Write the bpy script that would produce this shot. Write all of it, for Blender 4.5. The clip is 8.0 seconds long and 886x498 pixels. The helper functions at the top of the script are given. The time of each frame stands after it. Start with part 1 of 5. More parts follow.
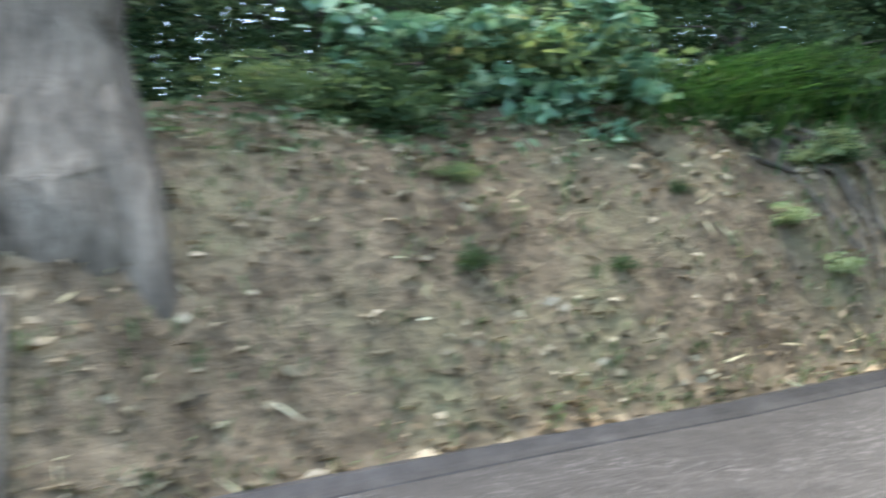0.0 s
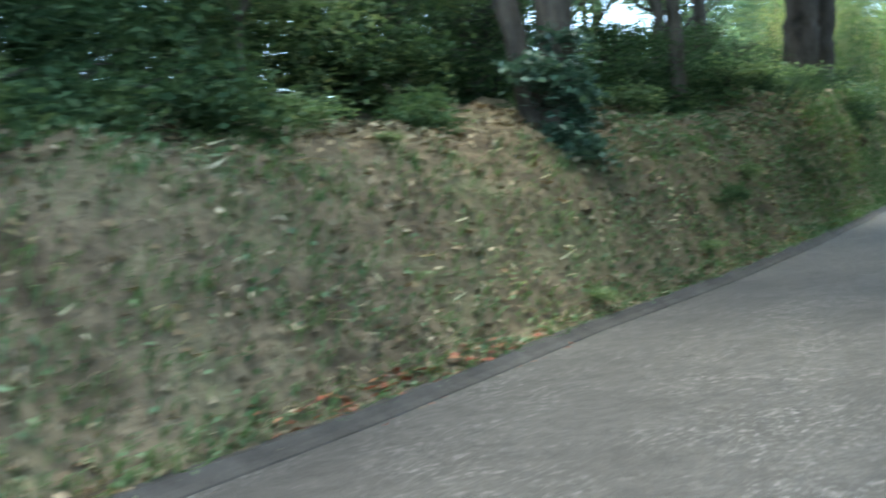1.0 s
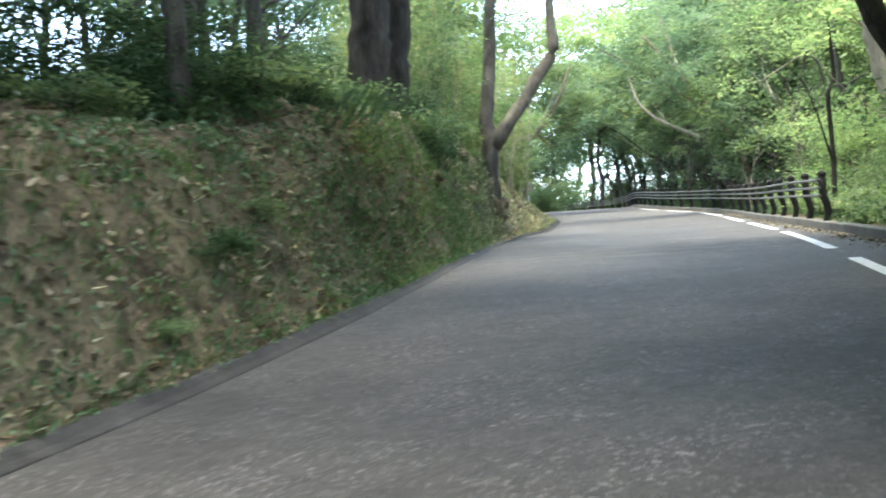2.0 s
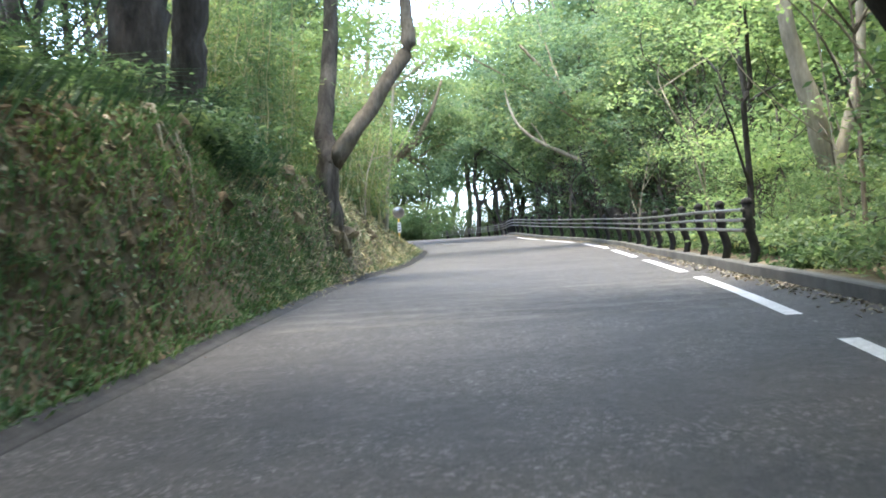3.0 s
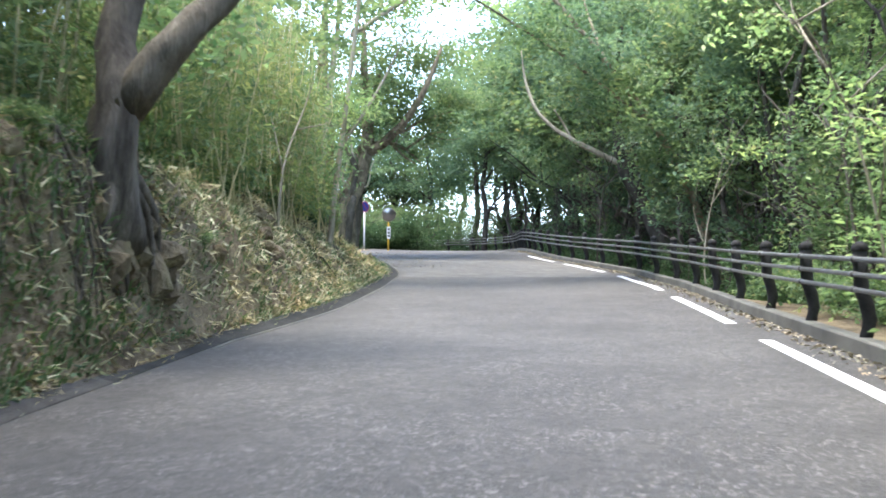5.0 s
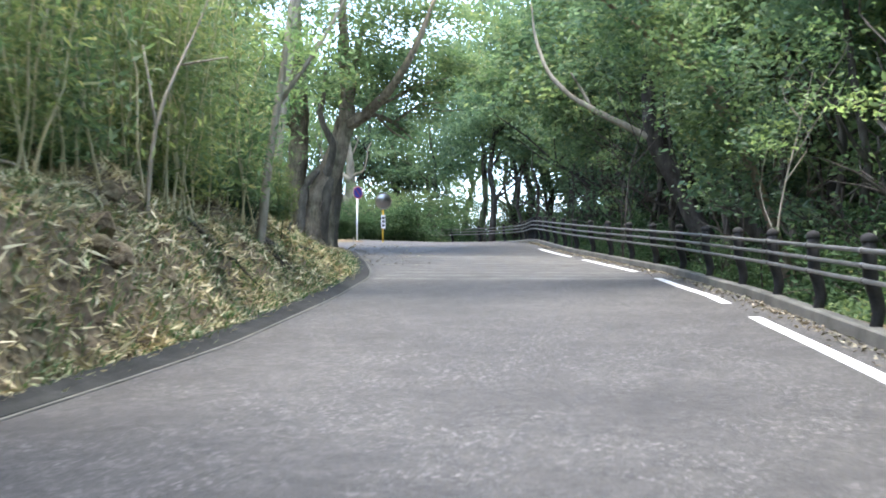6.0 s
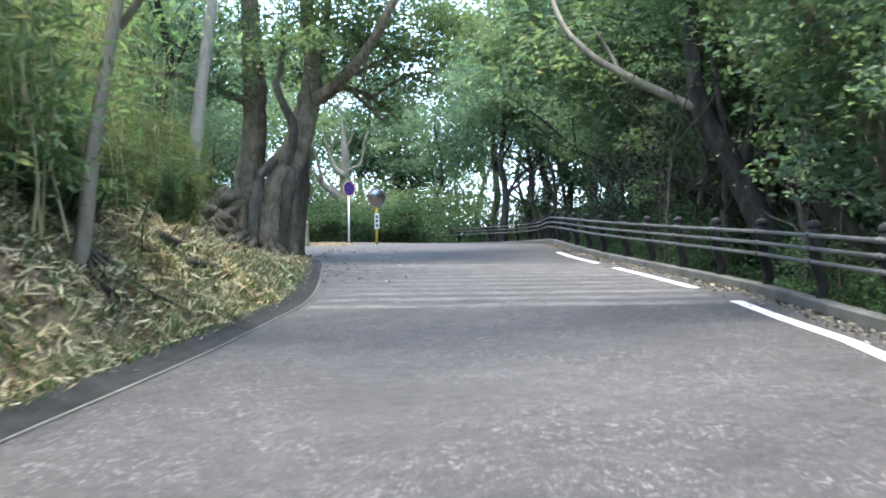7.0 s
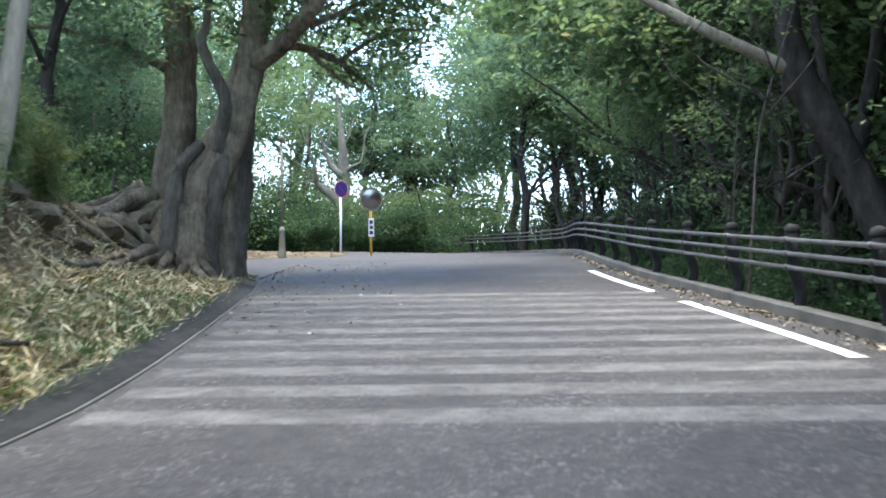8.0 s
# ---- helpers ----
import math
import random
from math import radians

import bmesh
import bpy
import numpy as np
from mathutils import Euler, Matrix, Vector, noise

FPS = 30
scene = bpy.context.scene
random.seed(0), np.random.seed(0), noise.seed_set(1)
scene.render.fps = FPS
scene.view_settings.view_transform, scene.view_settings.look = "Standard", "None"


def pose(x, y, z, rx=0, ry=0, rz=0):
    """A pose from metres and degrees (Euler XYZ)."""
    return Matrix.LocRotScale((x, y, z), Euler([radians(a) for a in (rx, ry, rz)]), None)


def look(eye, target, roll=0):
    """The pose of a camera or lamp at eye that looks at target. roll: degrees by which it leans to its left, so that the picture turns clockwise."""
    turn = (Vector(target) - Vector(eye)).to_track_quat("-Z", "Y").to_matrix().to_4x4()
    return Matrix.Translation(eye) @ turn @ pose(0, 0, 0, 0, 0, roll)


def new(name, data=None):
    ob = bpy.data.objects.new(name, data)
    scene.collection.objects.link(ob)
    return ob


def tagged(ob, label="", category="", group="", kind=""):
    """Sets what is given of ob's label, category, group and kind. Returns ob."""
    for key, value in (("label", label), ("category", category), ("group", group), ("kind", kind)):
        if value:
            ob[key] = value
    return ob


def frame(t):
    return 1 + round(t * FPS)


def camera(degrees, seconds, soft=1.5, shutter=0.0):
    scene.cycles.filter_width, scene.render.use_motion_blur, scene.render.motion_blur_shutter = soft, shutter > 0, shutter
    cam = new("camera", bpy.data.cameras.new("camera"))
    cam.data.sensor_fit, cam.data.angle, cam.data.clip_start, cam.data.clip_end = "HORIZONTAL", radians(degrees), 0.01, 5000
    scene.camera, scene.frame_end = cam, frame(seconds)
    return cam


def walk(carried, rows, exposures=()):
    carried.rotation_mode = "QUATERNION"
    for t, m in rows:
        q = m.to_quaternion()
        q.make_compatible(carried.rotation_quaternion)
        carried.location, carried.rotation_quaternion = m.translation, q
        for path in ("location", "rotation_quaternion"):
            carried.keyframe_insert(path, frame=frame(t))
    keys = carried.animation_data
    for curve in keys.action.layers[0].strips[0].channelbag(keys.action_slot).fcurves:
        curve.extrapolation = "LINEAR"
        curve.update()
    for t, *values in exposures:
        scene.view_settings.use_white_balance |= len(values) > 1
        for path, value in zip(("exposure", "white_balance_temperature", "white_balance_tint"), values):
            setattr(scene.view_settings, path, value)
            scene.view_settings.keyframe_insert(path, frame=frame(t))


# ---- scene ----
# camera: seconds, eye, tilt from straight down, lean, heading
cam = camera(42.0, 8.0, soft=1.8, shutter=0.25)
PATH = [
    (0.0, 0.000, 0.000, 1.130, 91.80, -2.24, -0.49),
    (0.2, 0.806, 0.856, 1.199, 92.03, -1.82, -6.12),
    (0.4, 1.613, 1.693, 1.268, 92.04, -1.67, -12.06),
    (0.5, 2.018, 2.090, 1.302, 91.95, -0.70, -15.09),
    (0.6, 2.422, 2.473, 1.335, 91.96, -0.96, -18.20),
    (0.8, 3.216, 3.200, 1.399, 91.64, -2.36, -24.38),
    (0.9, 3.609, 3.560, 1.432, 91.59, -2.10, -27.49),
    (1.0, 4.005, 3.915, 1.464, 91.79, -2.87, -30.20),
    (1.3, 5.228, 4.956, 1.554, 92.98, -4.19, -37.69),
    (1.4, 5.648, 5.287, 1.583, 92.95, -4.52, -39.77),
    (1.5, 6.075, 5.606, 1.614, 93.16, -3.76, -41.75),
    (1.8, 7.393, 6.480, 1.715, 92.80, -3.06, -46.94),
    (2.0, 8.282, 7.035, 1.793, 92.87, -3.27, -49.52),
    (2.2, 9.167, 7.587, 1.883, 93.13, -3.55, -52.04),
    (3.3, 14.360, 10.474, 2.512, 93.77, -3.36, -55.57),
    (3.5, 15.281, 11.028, 2.618, 93.98, -3.27, -55.33),
    (4.0, 17.656, 12.448, 2.908, 94.44, -1.68, -54.94),
    (4.2, 18.623, 13.021, 3.033, 94.47, -1.19, -54.98),
    (4.3, 19.114, 13.307, 3.096, 94.40, -1.03, -54.86),
    (4.5, 20.109, 13.880, 3.221, 94.01, -0.50, -54.96),
    (4.7, 21.132, 14.450, 3.341, 94.10, 0.16, -54.94),
    (5.8, 27.127, 17.915, 3.946, 93.38, -0.11, -54.26),
    (6.0, 28.260, 18.584, 4.047, 93.37, 0.10, -54.13),
    (6.4, 30.564, 19.945, 4.265, 93.15, 0.09, -53.92),
    (6.5, 31.147, 20.292, 4.321, 93.12, -0.18, -53.72),
    (6.6, 31.731, 20.641, 4.377, 93.11, -0.51, -53.67),
    (6.9, 33.502, 21.705, 4.549, 93.18, -0.90, -53.55),
    (7.0, 34.101, 22.067, 4.609, 93.29, -0.77, -53.20),
    (7.5, 37.157, 23.932, 4.923, 93.02, -0.71, -52.56),
    (8.0, 40.211, 25.912, 5.248, 93.52, -0.76, -51.97),
]


def eye_pose(x, y, z, tilt, lean, yaw):
    a, p = radians(yaw), radians(tilt - 90)
    way = Vector((-math.sin(a) * math.cos(p), math.cos(a) * math.cos(p), math.sin(p)))
    return look((x, y, z), Vector((x, y, z)) + way * 2, lean)


EXPOSURES = [(0.0, 1.2, 6850, 7), (0.5, 1.35, 6550, 0), (1.0, 1.25, 6450, -3), (2.0, 1.45, 6850, 4), (3.5, 1.4, 6650, 9), (4.5, 1.35, 6550, 9), (6.0, 1.15, 6400, 10), (6.5, 1.15, 6350, 9), (7.0, 1.1, 6250, 9), (8.0, 0.92, 6200, 10)]
walk(cam, [(t, eye_pose(*row)) for t, *row in PATH], EXPOSURES)

# ---------------------------------------------------------------- light
world = bpy.data.worlds.new("overcast_sky")
scene.world = world
world.use_nodes = True
wn = world.node_tree.nodes
sky = wn.new("ShaderNodeTexSky")
sky.sky_type, sky.sun_disc = "NISHITA", False
sky.sun_elevation, sky.sun_rotation = radians(82), radians(-50)
sky.air_density, sky.dust_density, sky.ozone_density = 0.9, 2.0, 0.4
wn["Background"].inputs["Strength"].default_value = 0.80
world.node_tree.links.new(sky.outputs[0], wn["Background"].inputs["Color"])
sun = new("sun", bpy.data.lights.new("sun", "SUN"))
sun.data.energy, sun.data.angle, sun.data.color = 3.6, radians(20), (1.0, 0.965, 0.91)
sun.matrix_world = look((0, 0, 0), (0.10, -0.09, -1.0))


# ---------------------------------------------------------------- materials
def ramp(nt, src, stops):
    node = nt.nodes.new("ShaderNodeValToRGB")
    el = node.color_ramp.elements
    while len(el) < len(stops):
        el.new(0.5)
    for e, (pos, col) in zip(el, stops):
        e.position, e.color = pos, (*col, 1)
    nt.links.new(src, node.inputs[0])
    return node.outputs[0]


def noise_out(nt, scale, detail=4, rough=0.55, coords="Object", stretch=None):
    tc = nt.nodes.new("ShaderNodeTexCoord")
    n = nt.nodes.new("ShaderNodeTexNoise")
    n.inputs["Scale"].default_value, n.inputs["Detail"].default_value, n.inputs["Roughness"].default_value = scale, detail, rough
    src = tc.outputs[coords]
    if stretch:
        mp = nt.nodes.new("ShaderNodeMapping")
        mp.inputs["Scale"].default_value = stretch
        nt.links.new(src, mp.inputs[0])
        src = mp.outputs[0]
    nt.links.new(src, n.inputs["Vector"])
    return n.outputs["Fac"]


def mixed(nt, fac, a, b, kind="MIX"):
    node = nt.nodes.new("ShaderNodeMix")
    node.data_type, node.blend_type = "RGBA", kind
    for sock, val in ((node.inputs[0], fac), (node.inputs[6], a), (node.inputs[7], b)):
        if isinstance(val, (int, float)):
            sock.default_value = val
        elif isinstance(val, tuple):
            sock.default_value = (*val, 1)
        else:
            nt.links.new(val, sock)
    return node.outputs[2]


def material(name, stops, scale=3.0, fine=40.0, fine_amount=0.35, rough=0.85, bump=0.3, bump_dist=0.01, stretch=None, metal=0.0, extra=None, spec=0.4):
    m = bpy.data.materials.new(name)
    m.use_nodes = True
    nt = m.node_tree
    p = nt.nodes["Principled BSDF"]
    big = noise_out(nt, scale, 5, 0.6, stretch=stretch)
    small = noise_out(nt, fine, 4, 0.6, stretch=stretch)
    col = ramp(nt, big, stops)
    grain = ramp(nt, small, [(0.3, (0.45, 0.45, 0.45)), (0.7, (1.0, 1.0, 1.0))])
    col = mixed(nt, fine_amount, col, mixed(nt, 1.0, col, grain, "MULTIPLY"))
    if extra:
        col = extra(nt, col)
    nt.links.new(col, p.inputs["Base Color"])
    p.inputs["Roughness"].default_value, p.inputs["Metallic"].default_value = rough, metal
    p.inputs["Specular IOR Level"].default_value = spec
    b = nt.nodes.new("ShaderNodeBump")
    b.inputs["Strength"].default_value, b.inputs["Distance"].default_value = bump, bump_dist
    nt.links.new(small, b.inputs["Height"])
    nt.links.new(b.outputs[0], p.inputs["Normal"])
    return m


def mottle(scale, lo, hi, stretch=None):
    """A second, middle scale of wear: patches that multiply the colour."""
    def add(nt, col):
        n = noise_out(nt, scale, 6, 0.7, stretch=stretch)
        return mixed(nt, 1.0, col, ramp(nt, n, [(0.32, (lo, lo, lo)), (0.68, (hi, hi, hi))]), "MULTIPLY")
    return add


def leaf_material(name, stops, through_light=0.4, rough=0.55, gloss=0.28):
    """Leaf by leaf colour; part of the light comes through the blade."""
    m = bpy.data.materials.new(name)
    m.use_nodes = True
    nt = m.node_tree
    p = nt.nodes["Principled BSDF"]
    geo = nt.nodes.new("ShaderNodeNewGeometry")
    col = ramp(nt, geo.outputs["Random Per Island"], stops)
    big = noise_out(nt, 0.9, 3, 0.55)
    shade = ramp(nt, big, [(0.3, (0.55, 0.65, 0.6)), (0.5, (0.95, 0.95, 0.9)), (0.7, (1.35, 1.2, 1.0))])
    col = mixed(nt, 1.0, col, shade, "MULTIPLY")
    nt.links.new(col, p.inputs["Base Color"])
    p.inputs["Roughness"].default_value, p.inputs["Specular IOR Level"].default_value = rough, gloss
    tr = nt.nodes.new("ShaderNodeBsdfTranslucent")
    warm = mixed(nt, 0.5, col, mixed(nt, 1.0, col, (1.35, 1.35, 0.9), "MULTIPLY"))
    nt.links.new(warm, tr.inputs[0])
    mx = nt.nodes.new("ShaderNodeMixShader")
    mx.inputs[0].default_value = through_light
    nt.links.new(p.outputs[0], mx.inputs[1])
    nt.links.new(tr.outputs[0], mx.inputs[2])
    nt.links.new(mx.outputs[0], nt.nodes["Material Output"].inputs[0])
    return m


def aggregate(nt, col):
    """Pale stones showing in worn patches of the binder."""
    col = mottle(7, 0.58, 1.35)(nt, col)
    col = mottle(0.35, 0.85, 1.12, (1, 1, 1))(nt, col)
    stones = ramp(nt, noise_out(nt, 24, 3, 0.7), [(0.54, (0, 0, 0)), (0.66, (1, 1, 1))])
    patch = ramp(nt, noise_out(nt, 1.3, 5, 0.7), [(0.40, (0.1, 0.1, 0.1)), (0.62, (1, 1, 1))])
    return mixed(nt, mixed(nt, 1.0, stones, patch, "MULTIPLY"), col, (0.148, 0.142, 0.132))


ASPHALT = material("asphalt", [(0.3, (0.0375, 0.0350, 0.0315)), (0.7, (0.0610, 0.0575, 0.0520))], scale=0.45, fine=55, fine_amount=1.0, rough=0.76, bump=0.8, bump_dist=0.007, spec=0.28, extra=aggregate)
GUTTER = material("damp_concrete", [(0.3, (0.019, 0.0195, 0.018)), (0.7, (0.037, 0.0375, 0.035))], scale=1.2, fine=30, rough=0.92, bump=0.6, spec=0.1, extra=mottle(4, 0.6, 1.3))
EDGING = material("edge_asphalt", [(0.3, (0.029, 0.0275, 0.025)), (0.7, (0.050, 0.0475, 0.044))], scale=1.2, fine=40, rough=0.85, bump=0.6, spec=0.2, extra=mottle(5, 0.6, 1.35))
CONCRETE = material("weathered_concrete", [(0.3, (0.050, 0.050, 0.042)), (0.7, (0.120, 0.115, 0.098))], scale=1.6, fine=35, rough=0.9, bump=0.5)
PAINT = material("road_paint", [(0.3, (0.50, 0.50, 0.495)), (0.6, (0.68, 0.68, 0.675))], scale=2.0, fine=45, fine_amount=0.5, rough=0.7, bump=0.3, extra=mottle(9, 0.72, 1.1))
STRIP = material("worn_strip_coating", [(0.35, (0.104, 0.101, 0.093)), (0.7, (0.161, 0.157, 0.146))], scale=1.4, fine=55, fine_amount=0.9, rough=0.9, bump=0.8, bump_dist=0.008, spec=0.2, extra=mottle(5, 0.6, 1.25))
EARTH = material("bank_earth", [(0.28, (0.066, 0.050, 0.031)), (0.5, (0.160, 0.126, 0.080)), (0.74, (0.108, 0.110, 0.058))], scale=0.8, fine=14, fine_amount=0.9, rough=0.95, bump=1.0, bump_dist=0.06, spec=0.15, extra=mottle(3.2, 0.6, 1.35))
BARK = material("brown_bark", [(0.3, (0.050, 0.043, 0.035)), (0.7, (0.150, 0.131, 0.107))], scale=2.5, fine=18, fine_amount=0.8, rough=0.95, bump=1.0, bump_dist=0.03, stretch=(1, 1, 0.22), spec=0.15, extra=mottle(5.5, 0.5, 1.45, (1, 1, 0.4)))
BARK_DARK = material("dark_bark", [(0.3, (0.032, 0.028, 0.023)), (0.7, (0.090, 0.079, 0.066))], scale=2.5, fine=18, fine_amount=0.8, rough=0.95, bump=1.0, bump_dist=0.03, stretch=(1, 1, 0.22), spec=0.15, extra=mottle(5.0, 0.55, 1.4, (1, 1, 0.4)))
BARK_PALE = material("pale_bark", [(0.3, (0.19, 0.165, 0.12)), (0.7, (0.37, 0.33, 0.25))], scale=2.0, fine=14, fine_amount=0.7, rough=0.9, bump=0.8, bump_dist=0.02, stretch=(1, 1, 0.3), spec=0.15)
RAIL_METAL = material("grey_rail_paint", [(0.3, (0.055, 0.055, 0.051)), (0.7, (0.115, 0.114, 0.106))], scale=3, fine=40, rough=0.55, bump=0.15, bump_dist=0.003, extra=mottle(6, 0.6, 1.15))
POST_BLACK = material("dark_post_paint", [(0.3, (0.014, 0.014, 0.014)), (0.7, (0.03, 0.0295, 0.0285))], scale=5, fine=40, rough=0.88, bump=0.2, bump_dist=0.003, spec=0.2)
LEAF_MID = leaf_material("mid_green_leaf", [(0.0, (0.07, 0.115, 0.06)), (0.5, (0.115, 0.178, 0.088)), (0.9, (0.17, 0.24, 0.112)), (1.0, (0.25, 0.255, 0.13))], through_light=0.52)
LEAF_DARK = leaf_material("dark_evergreen_leaf", [(0.0, (0.066, 0.115, 0.078)), (0.6, (0.112, 0.182, 0.118)), (1.0, (0.17, 0.24, 0.138))], through_light=0.56, rough=0.5)
LEAF_LIGHT = leaf_material("fresh_green_leaf", [(0.0, (0.165, 0.262, 0.118)), (0.5, (0.228, 0.33, 0.152)), (1.0, (0.315, 0.40, 0.20))], through_light=0.6)
LEAF_BAMBOO = leaf_material("yellow_green_bamboo_leaf", [(0.0, (0.105, 0.145, 0.055)), (0.5, (0.16, 0.20, 0.08)), (0.9, (0.22, 0.245, 0.11)), (1.0, (0.30, 0.28, 0.15))], through_light=0.58)
LEAF_GLOSSY = leaf_material("glossy_broad_leaf", [(0.0, (0.09, 0.20, 0.13)), (0.6, (0.16, 0.31, 0.21)), (1.0, (0.28, 0.42, 0.30))], through_light=0.4, rough=0.4, gloss=0.5)
LEAF_DRY = leaf_material("dry_leaf", [(0.0, (0.06, 0.045, 0.028)), (0.5, (0.14, 0.108, 0.068)), (0.85, (0.23, 0.19, 0.13)), (1.0, (0.35, 0.30, 0.22))], through_light=0.15, rough=0.8)
LEAF_GREYED = leaf_material("greyed_fallen_leaf", [(0.0, (0.08, 0.07, 0.055)), (0.5, (0.16, 0.14, 0.11)), (0.85, (0.25, 0.225, 0.18)), (1.0, (0.36, 0.33, 0.27))], through_light=0.1, rough=0.85)
STRAW = leaf_material("dry_straw", [(0.0, (0.15, 0.13, 0.075)), (0.45, (0.33, 0.29, 0.175)), (0.8, (0.52, 0.47, 0.315)), (0.93, (0.62, 0.57, 0.42)), (1.0, (0.24, 0.28, 0.12))], through_light=0.15, rough=0.75)
BARK_GREY = material("grey_brown_bark", [(0.3, (0.095, 0.082, 0.062)), (0.7, (0.20, 0.173, 0.134))], scale=2.5, fine=18, fine_amount=0.85, rough=0.95, bump=1.0, bump_dist=0.04, stretch=(1, 1, 0.22), spec=0.15, extra=mottle(2.4, 0.65, 1.3))
WORN_STRIP = material("faint_strip_coating", [(0.35, (0.100, 0.097, 0.089)), (0.7, (0.150, 0.146, 0.136))], scale=1.2, fine=55, fine_amount=0.95, rough=0.9, bump=0.8, bump_dist=0.008, spec=0.2, extra=mottle(5, 0.55, 1.2))
BARK_MOSS = material("mossy_bark", [(0.3, (0.105, 0.082, 0.054)), (0.5, (0.26, 0.208, 0.145)), (0.7, (0.19, 0.175, 0.108))], scale=2.2, fine=16, fine_amount=0.9, rough=0.95, bump=1.0, bump_dist=0.05, stretch=(1, 1, 0.25), spec=0.15, extra=mottle(4, 0.6, 1.35))
LEAF_PALE = leaf_material("pale_herb_leaf", [(0.0, (0.13, 0.20, 0.10)), (0.6, (0.20, 0.27, 0.15)), (1.0, (0.30, 0.36, 0.22))], through_light=0.4)
# deeper copy of the dark leaf: shade of undergrowth and hedge put into the colour
LEAF_SHADED = leaf_material("shaded_leaf", [(0.0, (0.028, 0.056, 0.028)), (0.6, (0.052, 0.096, 0.048)), (1.0, (0.092, 0.14, 0.072))], through_light=0.4, rough=0.7, gloss=0.1)
GRASS_FRESH = leaf_material("fresh_grass_blade", [(0.0, (0.03, 0.09, 0.025)), (0.6, (0.055, 0.145, 0.038)), (1.0, (0.11, 0.20, 0.06))], through_light=0.45, rough=0.55)
LEAF_HERB = leaf_material("bank_herb_leaf", [(0.0, (0.055, 0.10, 0.05)), (0.6, (0.105, 0.17, 0.09)), (1.0, (0.17, 0.24, 0.135))], through_light=0.35, rough=0.55)
LEAF_IVY = leaf_material("dark_ivy_leaf", [(0.0, (0.035, 0.075, 0.055)), (0.6, (0.065, 0.125, 0.09)), (1.0, (0.11, 0.18, 0.13))], through_light=0.25, rough=0.45, gloss=0.4)
DARK_GRASS = leaf_material("dark_long_grass", [(0.0, (0.016, 0.038, 0.021)), (0.6, (0.032, 0.068, 0.036)), (1.0, (0.06, 0.10, 0.048))], through_light=0.3, rough=0.6)
GRASS = leaf_material("grass_blade", [(0.0, (0.035, 0.075, 0.026)), (0.6, (0.07, 0.135, 0.05)), (1.0, (0.11, 0.17, 0.075))], through_light=0.35, rough=0.6)

FAR_WOOD = material("far_woodland", [(0.3, (0.03, 0.05, 0.03)), (0.5, (0.06, 0.09, 0.05)), (0.7, (0.09, 0.12, 0.06))], scale=0.25, fine=1.4, fine_amount=0.9, rough=0.95, bump=1.0, bump_dist=0.8, spec=0.1)

# ---------------------------------------------------------------- builders
def mesh_data(name, verts, faces, mat, smooth=False):
    me = bpy.data.meshes.new(name)
    me.from_pydata([tuple(v) for v in verts], [], [tuple(f) for f in faces])
    for m in mat if isinstance(mat, (list, tuple)) else (mat,):
        me.materials.append(m)
    if smooth:
        me.polygons.foreach_set("use_smooth", [True] * len(me.polygons))
    me.update()
    return me


def quads_data(name, verts, mat):
    """Many separate four-cornered blades: verts is (n, 4, 3)."""
    n = len(verts)
    me = bpy.data.meshes.new(name)
    me.vertices.add(n * 4)
    me.vertices.foreach_set("co", np.ascontiguousarray(verts, dtype=np.float32).ravel())
    me.loops.add(n * 4)
    me.loops.foreach_set("vertex_index", np.arange(n * 4, dtype=np.int32))
    me.polygons.add(n)
    me.polygons.foreach_set("loop_start", np.arange(0, n * 4, 4, dtype=np.int32))
    me.materials.append(mat)
    me.update(calc_edges=True)
    return me


def part(name, data, parent, label=""):
    ob = new(name, data)
    ob.parent = parent
    return tagged(ob, label)


def thing(name, label, category, group="", kind="", at=None):
    ob = new(name)
    if at is not None:
        ob.matrix_basis = at
    return tagged(ob, label, category, group, kind)


def tube(points, radii, sides=8, cap=True, wob=0.0, rng=None):
    """A tapered limb along points: vertices and faces."""
    pts = [Vector(p) for p in points]
    verts, faces = [], []
    ref = Vector((0.31, 0.17, 0.93))
    for i, p in enumerate(pts):
        d = (pts[min(i + 1, len(pts) - 1)] - pts[max(i - 1, 0)]).normalized()
        a = d.cross(ref if abs(d.dot(ref)) < 0.95 else Vector((1, 0, 0))).normalized()
        b = d.cross(a)
        for k in range(sides):
            t = 2 * math.pi * k / sides
            r = radii[i] * (1 + (wob * (rng.random() - 0.5) if rng else 0))
            verts.append(p + (a * math.cos(t) + b * math.sin(t)) * r)
    for i in range(len(pts) - 1):
        for k in range(sides):
            k2 = (k + 1) % sides
            faces.append((i * sides + k, i * sides + k2, (i + 1) * sides + k2, (i + 1) * sides + k))
    if cap:
        faces.append(tuple(reversed(range(sides))))
        faces.append(tuple(range((len(pts) - 1) * sides, len(pts) * sides)))
    return verts, faces


def joined(pieces):
    verts, faces = [], []
    for v, f in pieces:
        o = len(verts)
        verts += list(v)
        faces += [tuple(i + o for i in q) for q in f]
    return verts, faces


def bent(a, b, n, sway, rng):
    """A limb's line from a to b that wanders a little."""
    a, b = Vector(a), Vector(b)
    out = []
    for i in range(n + 1):
        t = i / n
        off = Vector((rng.uniform(-1, 1), rng.uniform(-1, 1), rng.uniform(-0.4, 0.4))) * sway * math.sin(math.pi * t)
        out.append(a.lerp(b, t) + off)
    return out


